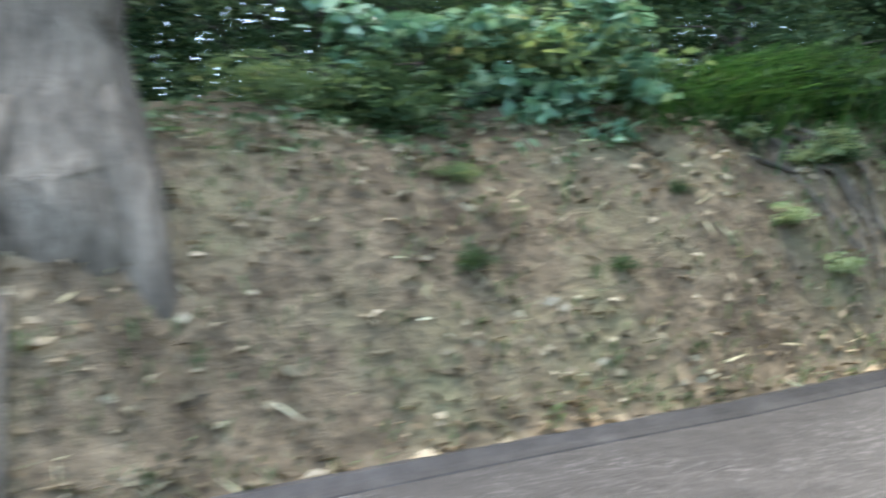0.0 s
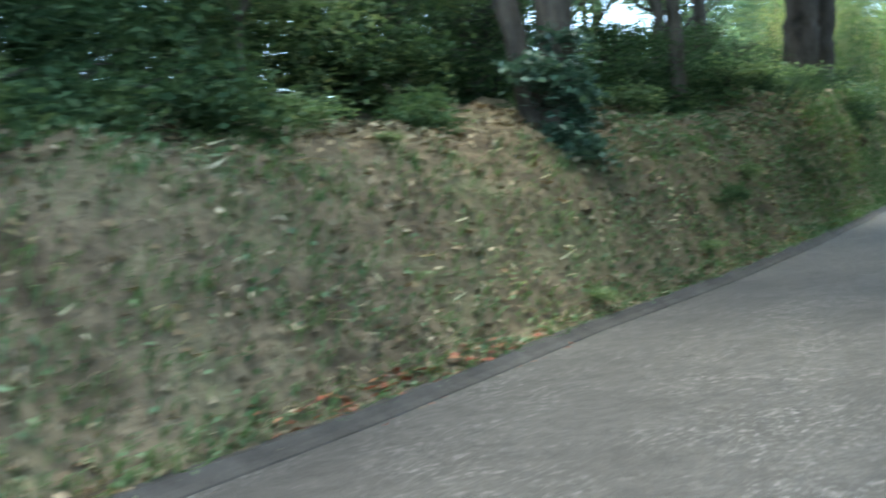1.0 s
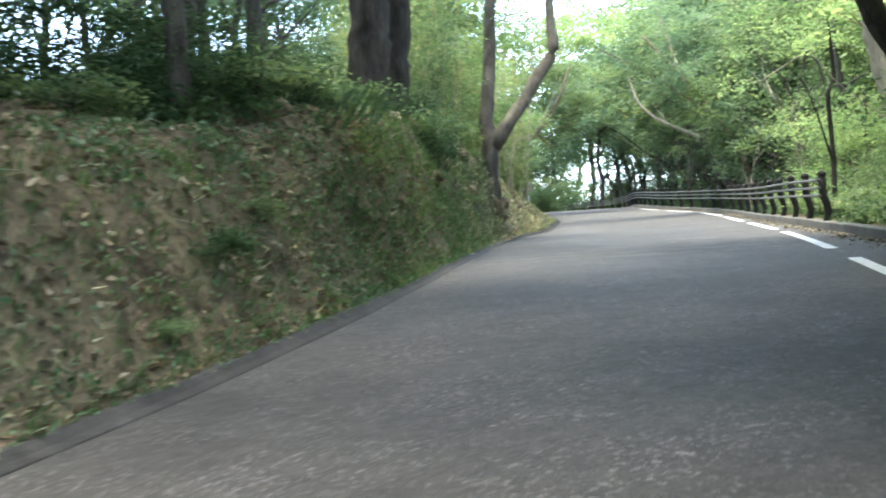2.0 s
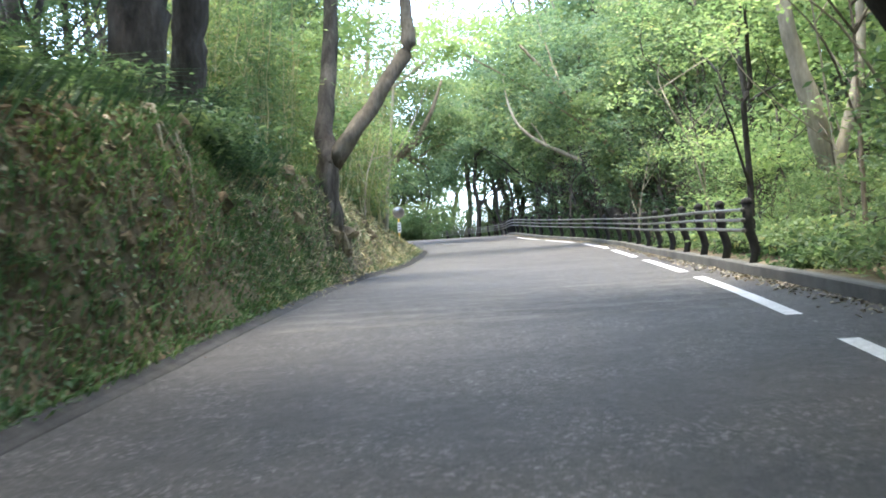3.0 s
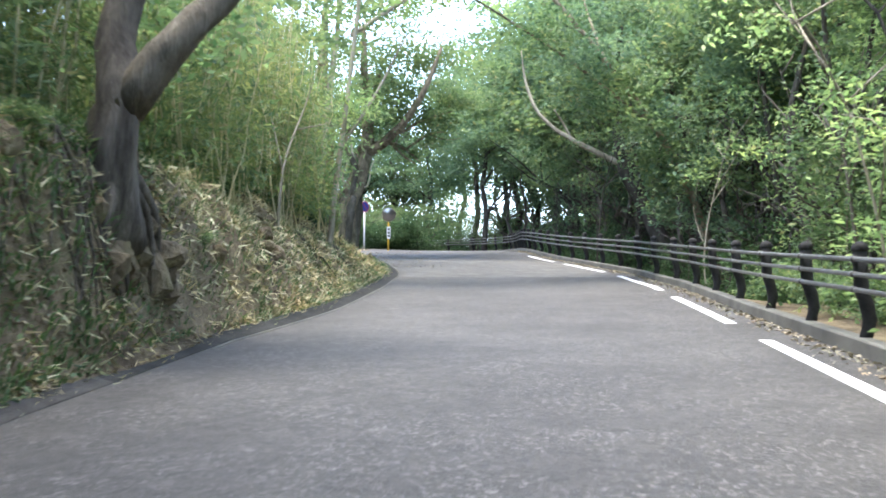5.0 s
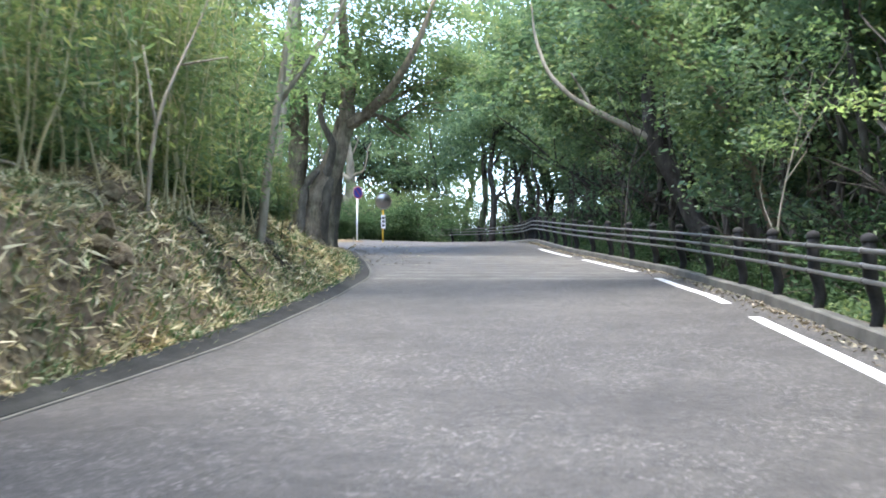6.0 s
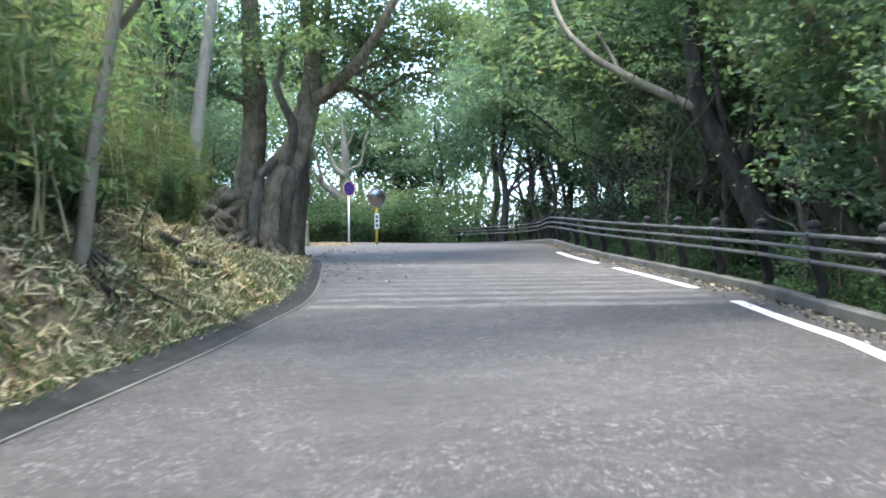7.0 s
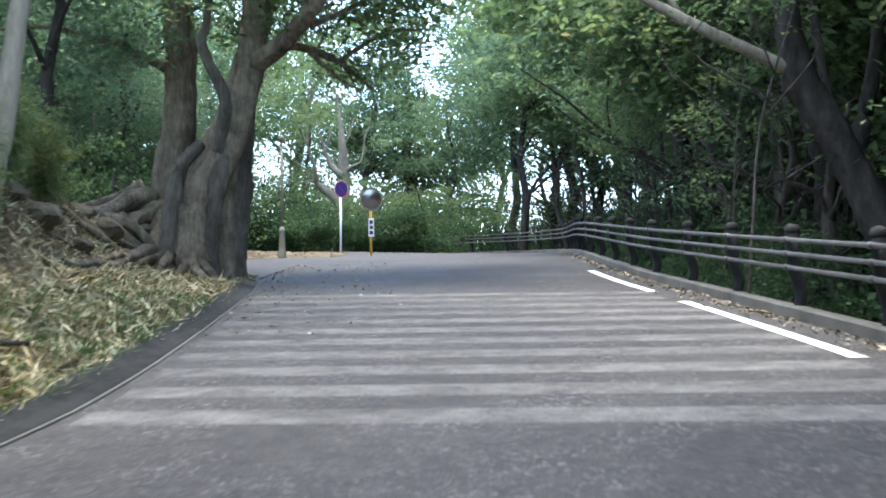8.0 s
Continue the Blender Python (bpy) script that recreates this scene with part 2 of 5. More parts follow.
def box_verts(x0, x1, y0, y1, z0, z1):
    v = [(x, y, z) for z in (z0, z1) for y in (y0, y1) for x in (x0, x1)]
    return v, [(0, 2, 3, 1), (4, 5, 7, 6), (0, 1, 5, 4), (2, 6, 7, 3), (0, 4, 6, 2), (1, 3, 7, 5)]


def blades(centres, length, width, rs, up=0.25, fold=0.12, per=1):
    """Pointed leaf blades at the centres, (n, 4, 3). Each run of per leaves forms a spray that points one way."""
    n = len(centres)
    g = -(-n // per)
    lead = np.repeat(rs.normal(size=(g, 3)) * np.array([1, 1, 0.25]), per, 0)[:n]
    face = np.repeat(rs.normal(size=(g, 3)) * 0.45, per, 0)[:n]
    d = lead * (0.8 if per > 1 else 0) + rs.normal(size=(n, 3)) * np.array([0.7, 0.7, 0.35])
    d[:, 2] -= up
    d /= np.linalg.norm(d, axis=1)[:, None]
    nrm = rs.normal(size=(n, 3)) * 0.4 + face + np.array([0, 0, 1.0])
    side = np.cross(d, nrm)
    side /= np.linalg.norm(side, axis=1)[:, None] + 1e-9
    lift = np.cross(side, d)
    ln = (length * rs.uniform(0.6, 1.25, n))[:, None]
    w = (width * rs.uniform(0.7, 1.2, n))[:, None]
    a = centres - d * ln * 0.5
    b = centres + d * ln * 0.5
    m = centres - d * ln * 0.05
    return np.stack([a, m + side * w * 0.5 + lift * fold * w, b, m - side * w * 0.5 + lift * fold * w], 1)


# ---------------------------------------------------------------- the lie of the land
LINE = np.array([
    (-30, -17, -2.3), (-19, -12.2, -1.5), (-9, -7.0, -0.75), (-4.2, -3.9, -0.35), (0, 0, 0), (3.22, 3.2, 0.27), (6.51, 5.9, 0.52), (9.17, 7.59, 0.75),
    (14.36, 10.47, 1.38), (21.13, 14.45, 2.21), (27.13, 17.92, 2.82), (35.32, 22.8, 3.6), (40.21, 25.91, 4.12), (43.8, 28.3, 4.52),
    (47.15, 30.6, 4.92), (52.45, 35.0, 5.57), (55.9, 37.9, 6.0), (62.5, 42.9, 6.76), (69.8, 47.9, 7.33), (73.0, 50.8, 7.62), (75.0, 55.4, 7.88), (75.8, 61, 7.98), (74.8, 70, 7.9), (70, 92, 7.4)])


def smooth_line(pts, step=0.25):
    out = []
    p = np.vstack([2 * pts[0] - pts[1], pts, 2 * pts[-1] - pts[-2]])
    for i in range(1, len(p) - 2):
        n = max(2, int(np.linalg.norm(p[i + 1] - p[i]) / step))
        for k in range(n):
            t = k / n
            out.append(0.5 * (2 * p[i] + (p[i + 1] - p[i - 1]) * t + (2 * p[i - 1] - 5 * p[i] + 4 * p[i + 1] - p[i + 2]) * t * t + (3 * p[i] - p[i - 1] - 3 * p[i + 1] + p[i + 2]) * t**3))
    out.append(pts[-1])
    return np.array(out)


RUN = smooth_line(LINE)
_len = np.r_[0, np.cumsum(np.hypot(*np.diff(RUN[:, :2], axis=0).T))]
STATION = _len - _len[np.argmin(np.hypot(RUN[:, 0], RUN[:, 1]))] + 11.45
_dir = np.gradient(RUN[:, :2], axis=0)
_dir /= np.linalg.norm(_dir, axis=1)[:, None]
for _ in range(12):
    _dir[1:-1] = (_dir[:-2] + 2 * _dir[1:-1] + _dir[2:]) / 4
_dir /= np.linalg.norm(_dir, axis=1)[:, None]
MEAN_SIDE = np.array([0.50, -0.866])


def along(table, s):
    t = np.array(table)
    return np.interp(s, t[:, 0], t[:, 1])


LEFT_EDGE = [(-30, -7), (5, -7), (11, -5.6), (14, -4.3), (17, -3.55), (20, -3.15), (24, -3.2), (26, -3.2), (29, -2.97), (33, -2.82), (36.5, -2.82), (40, -3.0), (46, -3.3), (51, -3.4), (56, -3.05), (62, -2.9), (66, -2.9), (72, -3.1), (76, -3.25), (80, -3.5), (82, -6), (85, -10), (90, -11), (94, -4.2), (140, -4)]
KERB_LINE = [(-30, 5), (10, 4.4), (20, 3.8), (30, 3.3), (38, 3.0), (43, 2.85), (48, 2.85), (55, 2.9), (62, 3.1), (66, 2.95), (140, 2.95)]
DASH_LINE = [(0, 2.2), (34, 2.13), (45, 2.27), (52, 2.36), (58, 2.48), (62, 2.62), (66, 2.45), (140, 2.4)]
BANK_TOP = [(-30, 1.8), (14, 1.8), (20, 1.8), (28, 1.8), (33, 1.8), (37.5, 2.05), (41, 2.0), (45, 1.85), (48, 1.8), (50, 1.7), (54, 1.5), (62, 1.3), (68, 1.2), (72, 0.95), (76, 0.55), (80, 0.3), (83, 0.05), (140, 0.1)]


STEEP = [(-30, 1), (33, 1), (36, 2.2), (39, 2.6), (41.5, 1.5), (44, 1.3), (46.5, 2.6), (47.5, 3.4), (48.2, 3.6), (49.6, 3.6), (50.5, 3.0), (52, 2.2), (54, 1.5), (56, 1.1), (60, 1), (65, 0.7), (70, 0.5), (140, 0.5)]


def at_station(s, u):
    """Plan place of a station along the road and an offset to its right."""
    s, u = np.broadcast_arrays(np.asarray(s, float), np.asarray(u, float))
    base = np.stack([np.interp(s, STATION, RUN[:, k]) for k in (0, 1)], -1)
    over_a, over_b = np.minimum(s - STATION[0], 0), np.maximum(s - STATION[-1], 0)
    d = np.stack([np.interp(s, STATION, _dir[:, k]) for k in (0, 1)], -1)
    base = base + d * (over_a + over_b)[..., None]
    side = np.stack([d[..., 1], -d[..., 0]], -1)
    near = np.clip(u, -np.interp(s, [78, 86], [25, 8]), 25)
    return base + side * near[..., None] + MEAN_SIDE * (u - near)[..., None]


def road_height(s):
    return np.interp(s, STATION, RUN[:, 2])


def hill(s, u):
    """Height of the ground over the road's own height."""
    edge, kerb, top = along(LEFT_EDGE, s), along(KERB_LINE, s), along(BANK_TOP, s)
    d = edge - u + 0.05 * np.exp(-((s - 49.2) / 2.2) ** 2)
    rise = np.interp(d * along(STEEP, s), [0, 0.1, 0.3, 0.6, 0.9, 1.3, 1.8, 3.0], [0.0, 0.02, 0.10, 0.42, 0.74, 0.97, 1.05, 1.12]) * top
    rise = rise + np.clip(d - 1.8, 0, 9) * 0.10 * np.clip(top, 0, 1) - np.clip(d - 12, 0, 60) * 0.12
    ledge = np.clip((d - 1.35) / 0.75, 0, 1) * np.clip((s - 67.5) / 4, 0, 1) * np.clip((83 - s) / 3, 0, 1)
    rise = rise + 0.62 * ledge * ledge * (3 - 2 * ledge)
    level = np.clip((s - 86) / 3, 0, 1) * np.clip((112 - s) / 4, 0, 1) * np.clip((4.5 - d) / 1.5, 0, 1)
    rise = rise * (1 - level) - 0.06 * level * np.clip(d / 0.3, 0, 1)
    r = u - kerb
    fall = np.where(r > 0.14, 0.07, -0.05) - np.clip(r - 0.9, 0, 3) * 0.12 - np.clip(r - 0.3, 0, 3.2) * 0.5 * np.clip((s - 56) / 5, 0, 1) - np.clip(r - 4, 0, 25) * 0.38
    return np.where(d > 0, rise, np.where(r > 0, fall, -0.05))


def rough_ground(x, y, amount):
    out = np.zeros(len(x))
    for i in np.nonzero(amount > 0.001)[0]:
        v = Vector((x[i], y[i], 0))
        out[i] = amount[i] * (noise.noise(v * 0.9) * 0.9 + noise.noise(v * 2.7 + Vector((7, 3, 1))) * 0.5 + noise.noise(v * 6.5) * 0.28)
    return out


def ground_at(s, u, dz=0.0):
    p = at_station(s, u)
    edge = along(LEFT_EDGE, s)
    d = np.asarray(edge - u)
    z = road_height(s) + hill(s, u)
    amt = np.clip(d * 0.8, 0, 0.28) * (np.abs(u) < 30) * np.clip(along(BANK_TOP, s) / 1.2, 0.15, 1) + np.clip((u - along(KERB_LINE, s) - 0.5) * 0.2, 0, 0.3)
    q = np.atleast_2d(p)
    z = np.atleast_1d(z) + rough_ground(q[:, 0], q[:, 1], np.atleast_1d(amt)) + dz
    return np.column_stack([q, z])


def plan_height(x, y):
    """Ground height under a plan place: nearest station and its offset."""
    i = int(np.argmin((RUN[:, 0] - x) ** 2 + (RUN[:, 1] - y) ** 2))
    d = _dir[i]
    r = np.array([x, y]) - RUN[i, :2]
    return float(ground_at(np.array([STATION[i] + r @ d]), np.array([r @ np.array([d[1], -d[0]])]))[0, 2])


def spot(s, u, dz=0.0):
    return Vector(ground_at(np.array([float(s)]), np.array([float(u)]), dz)[0])


# ---------------------------------------------------------------- ground, road, kerbs
def build_ground():
    ss = np.r_[-400, -250, -150, -90, -60, -40, np.arange(-30, 6, 3.0), np.arange(6, 82, 0.3), np.arange(82, 112, 1.5), 120, 135, 160, 200, 280, 420, 600]
    us = np.r_[-600, -400, -250, -150, -90, -60, -45, -35, -28, -24, -20, -17, -14, -12, -10.5, -9.2, -8, -7.2, -6.6]
    lo = np.arange(-6.2, -2.4, 0.14)
    hi = np.r_[-2.2, -1, 0, 1, 2, 2.6, 2.8, 3.0, 3.2, 3.5, 4, 4.5, 5.2, 6, 7, 8.5, 10, 12, 15, 19, 24, 30, 40, 60, 90, 150, 250, 400, 600]
    us = np.r_[us, lo, hi]
    g = np.array([ground_at(np.full(len(us), s), us) for s in ss])
    n = len(us)
    faces = [(i * n + k, (i + 1) * n + k, (i + 1) * n + k + 1, i * n + k + 1) for i in range(len(ss) - 1) for k in range(n - 1)]
    ob = new("ground", mesh_data("ground", [tuple(v) for v in g.reshape(-1, 3)], faces, EARTH, True))
    ob.data.flip_normals()
    tagged(ob, "brown earth ground and road bank with leaf litter", "ground", kind="structure")


def ribbon(name, ss, cross, mat, label, category, kind="structure", smooth=False):
    """A long strip: cross(s) gives the section's (u, height over the road) points."""
    verts, faces = [], []
    for s in ss:
        c = cross(s)
        for u, h in c:
            p = at_station(s, u)
            verts.append((p[0], p[1], float(road_height(s)) + h))
        n = len(c)
    for i in range(len(ss) - 1):
        for k in range(n - 1):
            faces.append((i * n + k, i * n + k + 1, (i + 1) * n + k + 1, (i + 1) * n + k))
    ob = new(name, mesh_data(name, verts, faces, mat, smooth))
    return tagged(ob, label, category, kind=kind)


build_ground()


def wooded_ridge():
    """A far ridge of woodland closing the horizon all round."""
    n, verts, faces = 220, [], []
    for i in range(n):
        a = 2 * math.pi * i / n
        c = Vector((math.cos(a), math.sin(a), 0))
        low = max(0.0, 1 - abs((math.degrees(a) - 40) / 9) ** 4)
        top = (9 if 50 < math.degrees(a) < 115 else 21) - 10 * low * (math.degrees(a) < 50) + 16 * max(0.0, 1 - abs(((math.degrees(a) + 195) % 360 - 180) / 42) ** 4)
        bump = noise.noise(c * 2.2) * 2.5 + noise.noise(c * 9) * 1.6 + noise.noise(c * 31) * 1.4
        for k, (r, z) in enumerate(((150, -30), (156, 0.35 * top + 0.4 * bump), (164, 0.75 * top + 0.8 * bump), (176, top + bump), (200, top + bump))):
            w = noise.noise(c * 40 + Vector((0, 0, k * 3.3))) * 2.5
            verts.append((40 + (r + w) * c.x, 30 + (r + w) * c.y, z + w * 0.4))
    for i in range(n):
        j = (i + 1) % n
        faces += [(i * 5 + k, j * 5 + k, j * 5 + k + 1, i * 5 + k + 1) for k in range(4)]
    tagged(new("backdrop", mesh_data("wooded_ridge", verts, faces, FAR_WOOD, True)), "distant dark green wooded ridge", "backdrop", kind="structure")


wooded_ridge()
RS = np.arange(-28, 128, 0.5)
ribbon("road", RS, lambda s: [(float(along(LEFT_EDGE, s)) - 0.02 + (float(along(KERB_LINE, s)) - float(along(LEFT_EDGE, s)) + 0.04) * k / 8, 0.0) for k in range(9)], ASPHALT, "worn grey asphalt road climbing through the wood", "road")


def gutter_section(s):
    e, w = float(along(LEFT_EDGE, s)), float(np.interp(s, [44, 54], [0.10, 0.20]))
    return [(e - 0.16, -0.05), (e - 0.14, 0.06), (e - 0.02, 0.07), (e + 0.4 * w, 0.03), (e + w, 0.010), (e + w + 0.02, -0.02)]


ribbon("road_edging", np.arange(8, 47.6, 0.5), gutter_section, EDGING, "worn asphalt edging along the foot of the bank", "kerb")
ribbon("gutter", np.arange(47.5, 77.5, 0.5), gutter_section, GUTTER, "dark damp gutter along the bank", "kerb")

ribbon("gutter_edge", np.arange(50, 79, 0.5), lambda s: [(float(along(LEFT_EDGE, s)) + q, h) for q, h in ((0.215, -0.01), (0.22, 0.013), (0.25, 0.013), (0.255, -0.01))], CONCRETE, "thin pale concrete edge of the gutter", "kerb")

KERB_DROP = [(50, 0.0), (66, -0.03), (140, -0.03)]


def kerb_section(s):
    k, d = float(along(KERB_LINE, s)), float(along(KERB_DROP, s))
    return [(k - 0.005, -0.05), (k, 0.14 + d), (k + 0.02, 0.155 + d), (k + 0.15, 0.155 + d), (k + 0.17, 0.13 + d), (k + 0.17, -0.3)]


ribbon("kerb", np.arange(6, 120, 0.5), kerb_section, CONCRETE, "weathered concrete kerb under the fence", "kerb")

for s0, s1 in ((22.4, 28.3), (30.0, 35.9), (37.6, 43.7), (45.25, 51.2), (53.4, 58.7), (60.6, 65.9), (67.95, 73.25), (74.9, 80.3)):
    ss = np.linspace(s0, s1, 13)
    ribbon("edge_line", ss, lambda s: [(float(along(DASH_LINE, s)) - 0.075, 0.0045), (float(along(DASH_LINE, s)) + 0.075, 0.0045)], PAINT, "white painted dash of the road's edge line", "road marking")
for s0, count, coat in ((65.6, 11, STRIP), (38.6, 6, WORN_STRIP)):
    for k in range(count):
        s1 = s0 + 0.9 * k
        ribbon("rumble_strip", [s1, s1 + 0.06, s1 + 0.22, s1 + 0.40, s1 + 0.46], lambda s: [(u, 0.0045 if 0.05 < s - s1 < 0.41 else -0.001) for u in np.linspace(float(along(LEFT_EDGE, s)) + 0.35, float(along(DASH_LINE, s)) - 0.1, 12)], coat, "pale worn rumble strip across the road", "rumble strip")


# ---------------------------------------------------------------- fence
FENCE_DROP = [(48, 0.0), (58, -0.05), (66, -0.09), (140, -0.09)]


def fence():
    rail_h = (0.88, 0.74, 0.60)
    ss = [43.5 + 2.12 * k for k in range(39)]
    root = thing("fence", "black post and grey three-rail pipe fence on a kerb", "fence")

    def post_mesh():
        prof = [(0.02, 0.0), (0.05, 0.10), (0.075, 0.22), (0.05, 0.36), (0.005, 0.50), (0.0, 0.68), (0.0, 0.86)]
        v, f = tube([(x, 0, z - 0.05) for x, z in prof], [0.062, 0.062, 0.066, 0.068, 0.07, 0.068, 0.068], 8)
        return mesh_data("post", v, f, POST_BLACK, True)

    def cap_mesh():
        v, f = tube([(0, 0, 0.80), (0, 0, 0.812), (0, 0, 0.85), (0, 0, 0.875), (0, 0, 0.892)], [0.074, 0.079, 0.076, 0.058, 0.02], 8)
        return mesh_data("cap", v, f, POST_BLACK, True)

    pm, cm = post_mesh(), cap_mesh()
    for s in ss:
        k = float(along(KERB_LINE, s)) + 0.085
        p, q = at_station(s, k), at_station(s, k + 1)
        turn = math.atan2(q[1] - p[1], q[0] - p[0])
        m = Matrix.Translation((p[0], p[1], float(road_height(s)) + 0.15 + float(along(FENCE_DROP, s)))) @ Matrix.Rotation(turn, 4, "Z")
        post = part("post", pm, root)
        post.matrix_basis = m
        part("cap", cm, post)
    for h in rail_h:
        for a, b in zip(ss[:-1], ss[1:]):
            ends = []
            for s in (a, b):
                p = at_station(s, float(along(KERB_LINE, s)) + 0.02)
                ends.append((p[0], p[1], float(road_height(s)) + h + float(along(FENCE_DROP, s))))
            e0, e1 = Vector(ends[0]), Vector(ends[1])
            d = (e1 - e0).normalized()
            v, f = tube([e0 - d * 0.06, e0 + d * 0.06, e0 + d * 0.061, e1 - d * 0.061], [0.031, 0.031, 0.0235, 0.0235], 8)
            part("rail", mesh_data("rail", v, f, RAIL_METAL, True), root)


fence()


# ---------------------------------------------------------------- trees
def crown_points(rs, n_clumps, radii, centre, per=16, clump=0.38, hollow=0.3, flat=0.4, tight=1.0):
    boughs = max(5, n_clumps // 13)
    d = rs.normal(size=(boughs, 3))
    d /= np.linalg.norm(d, axis=1)[:, None]
    r = rs.uniform(hollow, 1, boughs) ** 0.6
    lump = 1 + 0.28 * np.sin(d[:, 0] * 5 + rs.uniform(0, 6)) * np.cos(d[:, 1] * 4 + rs.uniform(0, 6)) + rs.normal(size=boughs) * 0.08
    c = d * (r * lump)[:, None] * np.array(radii) + np.array(centre)
    c = c[rs.randint(0, boughs, n_clumps)] + rs.normal(size=(n_clumps, 3)) * np.array(radii) * np.array([0.175, 0.175, 0.1]) * tight
    return np.repeat(c, per, 0) + rs.normal(size=(n_clumps * per, 3)) * np.array([clump, clump, clump * flat])


def tree_pair(seed, height, radius, crown_r, crown_z, clumps, leaf, leaf_len, leaf_w, bark, lean=(0, 0), limbs=7, per=16, clump=0.38, flat=0.4):
    rng, rs = random.Random(seed), np.random.RandomState(seed)
    line = bent((0, 0, -0.4), (lean[0], lean[1], height), 7, 0.12 + height * 0.02, rng)
    pieces = [tube(line, [radius * (1.35 if i == 0 else 1) * (1 - 0.8 * i / 7) + 0.01 for i in range(8)], 9, True, 0.15, rng)]
    for k in range(limbs):
        a = line[int(rng.uniform(0.35, 0.95) * 7)]
        ang, rr = rng.uniform(0, 6.28), crown_r[0] * rng.uniform(0.5, 0.95)
        b = Vector((a.x + math.cos(ang) * rr, a.y + math.sin(ang) * rr, a.z + rng.uniform(0.3, 1.0) * crown_r[2]))
        mid = bent(a, b, 4, 0.25, rng)
        pieces.append(tube(mid, [radius * q + 0.004 for q in (0.42, 0.32, 0.22, 0.14, 0.05)], 5, False))
        for _ in range(2):
            c = mid[2] + Vector((rng.uniform(-1, 1), rng.uniform(-1, 1), rng.uniform(0, 1))) * crown_r[0] * 0.4
            pieces.append(tube(bent(mid[2], c, 2, 0.1, rng), [radius * 0.16 + 0.004, radius * 0.1 + 0.003, 0.004], 4, False))
    v, f = joined(pieces)
    pts = crown_points(rs, clumps, crown_r, (lean[0] * 0.8, lean[1] * 0.8, crown_z), per, clump, flat=flat, tight=0.72 if height > 5 else 1.0)
    return mesh_data("trunk", v, f, bark, True), quads_data("crown", blades(pts, leaf_len, leaf_w, rs, per=per), leaf)


def make_tree(name, label, pair, m, category="tree", group=""):
    root = thing(name, label, category, group, at=m)
    part("trunk", pair[0], root)
    part("crown", pair[1], root)
    return root


KINDS = {
    "tall_dark": tree_pair(11, 10, 0.17, (3.2, 3.2, 3.4), 8.2, 420, LEAF_DARK, 0.23, 0.10, BARK_DARK, per=20, clump=0.42, flat=0.3),
    "tall_dark_b": tree_pair(31, 11, 0.20, (3.0, 3.4, 4.2), 8.0, 460, LEAF_DARK, 0.22, 0.10, BARK, (0.8, 0.2), per=20, clump=0.42, flat=0.3),
    "tall_mid": tree_pair(12, 9.5, 0.15, (3.0, 3.0, 3.4), 7.4, 420, LEAF_MID, 0.22, 0.10, BARK_DARK, per=20, clump=0.42, flat=0.3),
    "tall_mid_b": tree_pair(32, 10.5, 0.14, (2.8, 3.2, 4.4), 7.6, 440, LEAF_MID, 0.21, 0.095, BARK, (-0.6, 0.5), per=20, clump=0.42, flat=0.3),
    "light": tree_pair(13, 7.5, 0.08, (2.5, 2.5, 3.0), 5.4, 340, LEAF_LIGHT, 0.2, 0.085, BARK, flat=0.22, clump=0.45),
    "light_b": tree_pair(33, 8.5, 0.09, (2.6, 2.3, 3.3), 6.2, 360, LEAF_LIGHT, 0.19, 0.08, BARK, (0.7, -0.3), flat=0.22, clump=0.45),
    "slim": tree_pair(34, 9.5, 0.12, (2.4, 2.4, 2.2), 8.8, 260, LEAF_MID, 0.20, 0.09, BARK, (0.3, 0.3), limbs=5),
    "full_dark": tree_pair(36, 10.5, 0.2, (3.4, 3.4, 5.2), 6.6, 980, LEAF_DARK, 0.19, 0.085, BARK_DARK, (0.5, 0.2), limbs=12, per=20, clump=0.42, flat=0.3),
    "full_mid": tree_pair(37, 10, 0.16, (3.2, 3.2, 5.0), 6.4, 900, LEAF_MID, 0.19, 0.085, BARK, (-0.4, 0.3), limbs=12, per=20, clump=0.42, flat=0.3),
    "low_mid": tree_pair(14, 3.6, 0.05, (1.8, 1.8, 1.9), 2.0, 300, LEAF_MID, 0.15, 0.062, BARK, flat=0.3),
    "low_light": tree_pair(35, 3.8, 0.05, (1.8, 1.8, 1.9), 2.2, 280, LEAF_LIGHT, 0.15, 0.055, BARK, flat=0.25),
    "low_dark": tree_pair(15, 2.8, 0.05, (1.6, 1.6, 1.4), 1.3, 320, LEAF_SHADED, 0.15, 0.07, BARK_DARK, flat=0.35),
    "cover": tree_pair(16, 0.7, 0.02, (0.9, 0.9, 0.45), 0.35, 90, LEAF_SHADED, 0.13, 0.06, BARK_DARK, limbs=3, per=14, clump=0.2),
    "cover_light": tree_pair(18, 0.7, 0.02, (0.9, 0.9, 0.5), 0.4, 60, LEAF_PALE, 0.2, 0.1, BARK_DARK, limbs=3, per=14, clump=0.2),
    "cover_mid": tree_pair(17, 0.8, 0.02, (0.9, 0.9, 0.5), 0.4, 80, LEAF_MID, 0.13, 0.055, BARK_DARK, limbs=3, per=14, clump=0.2),
}


OLD_TREE = Vector((-1.95, 5.85, 1.3))


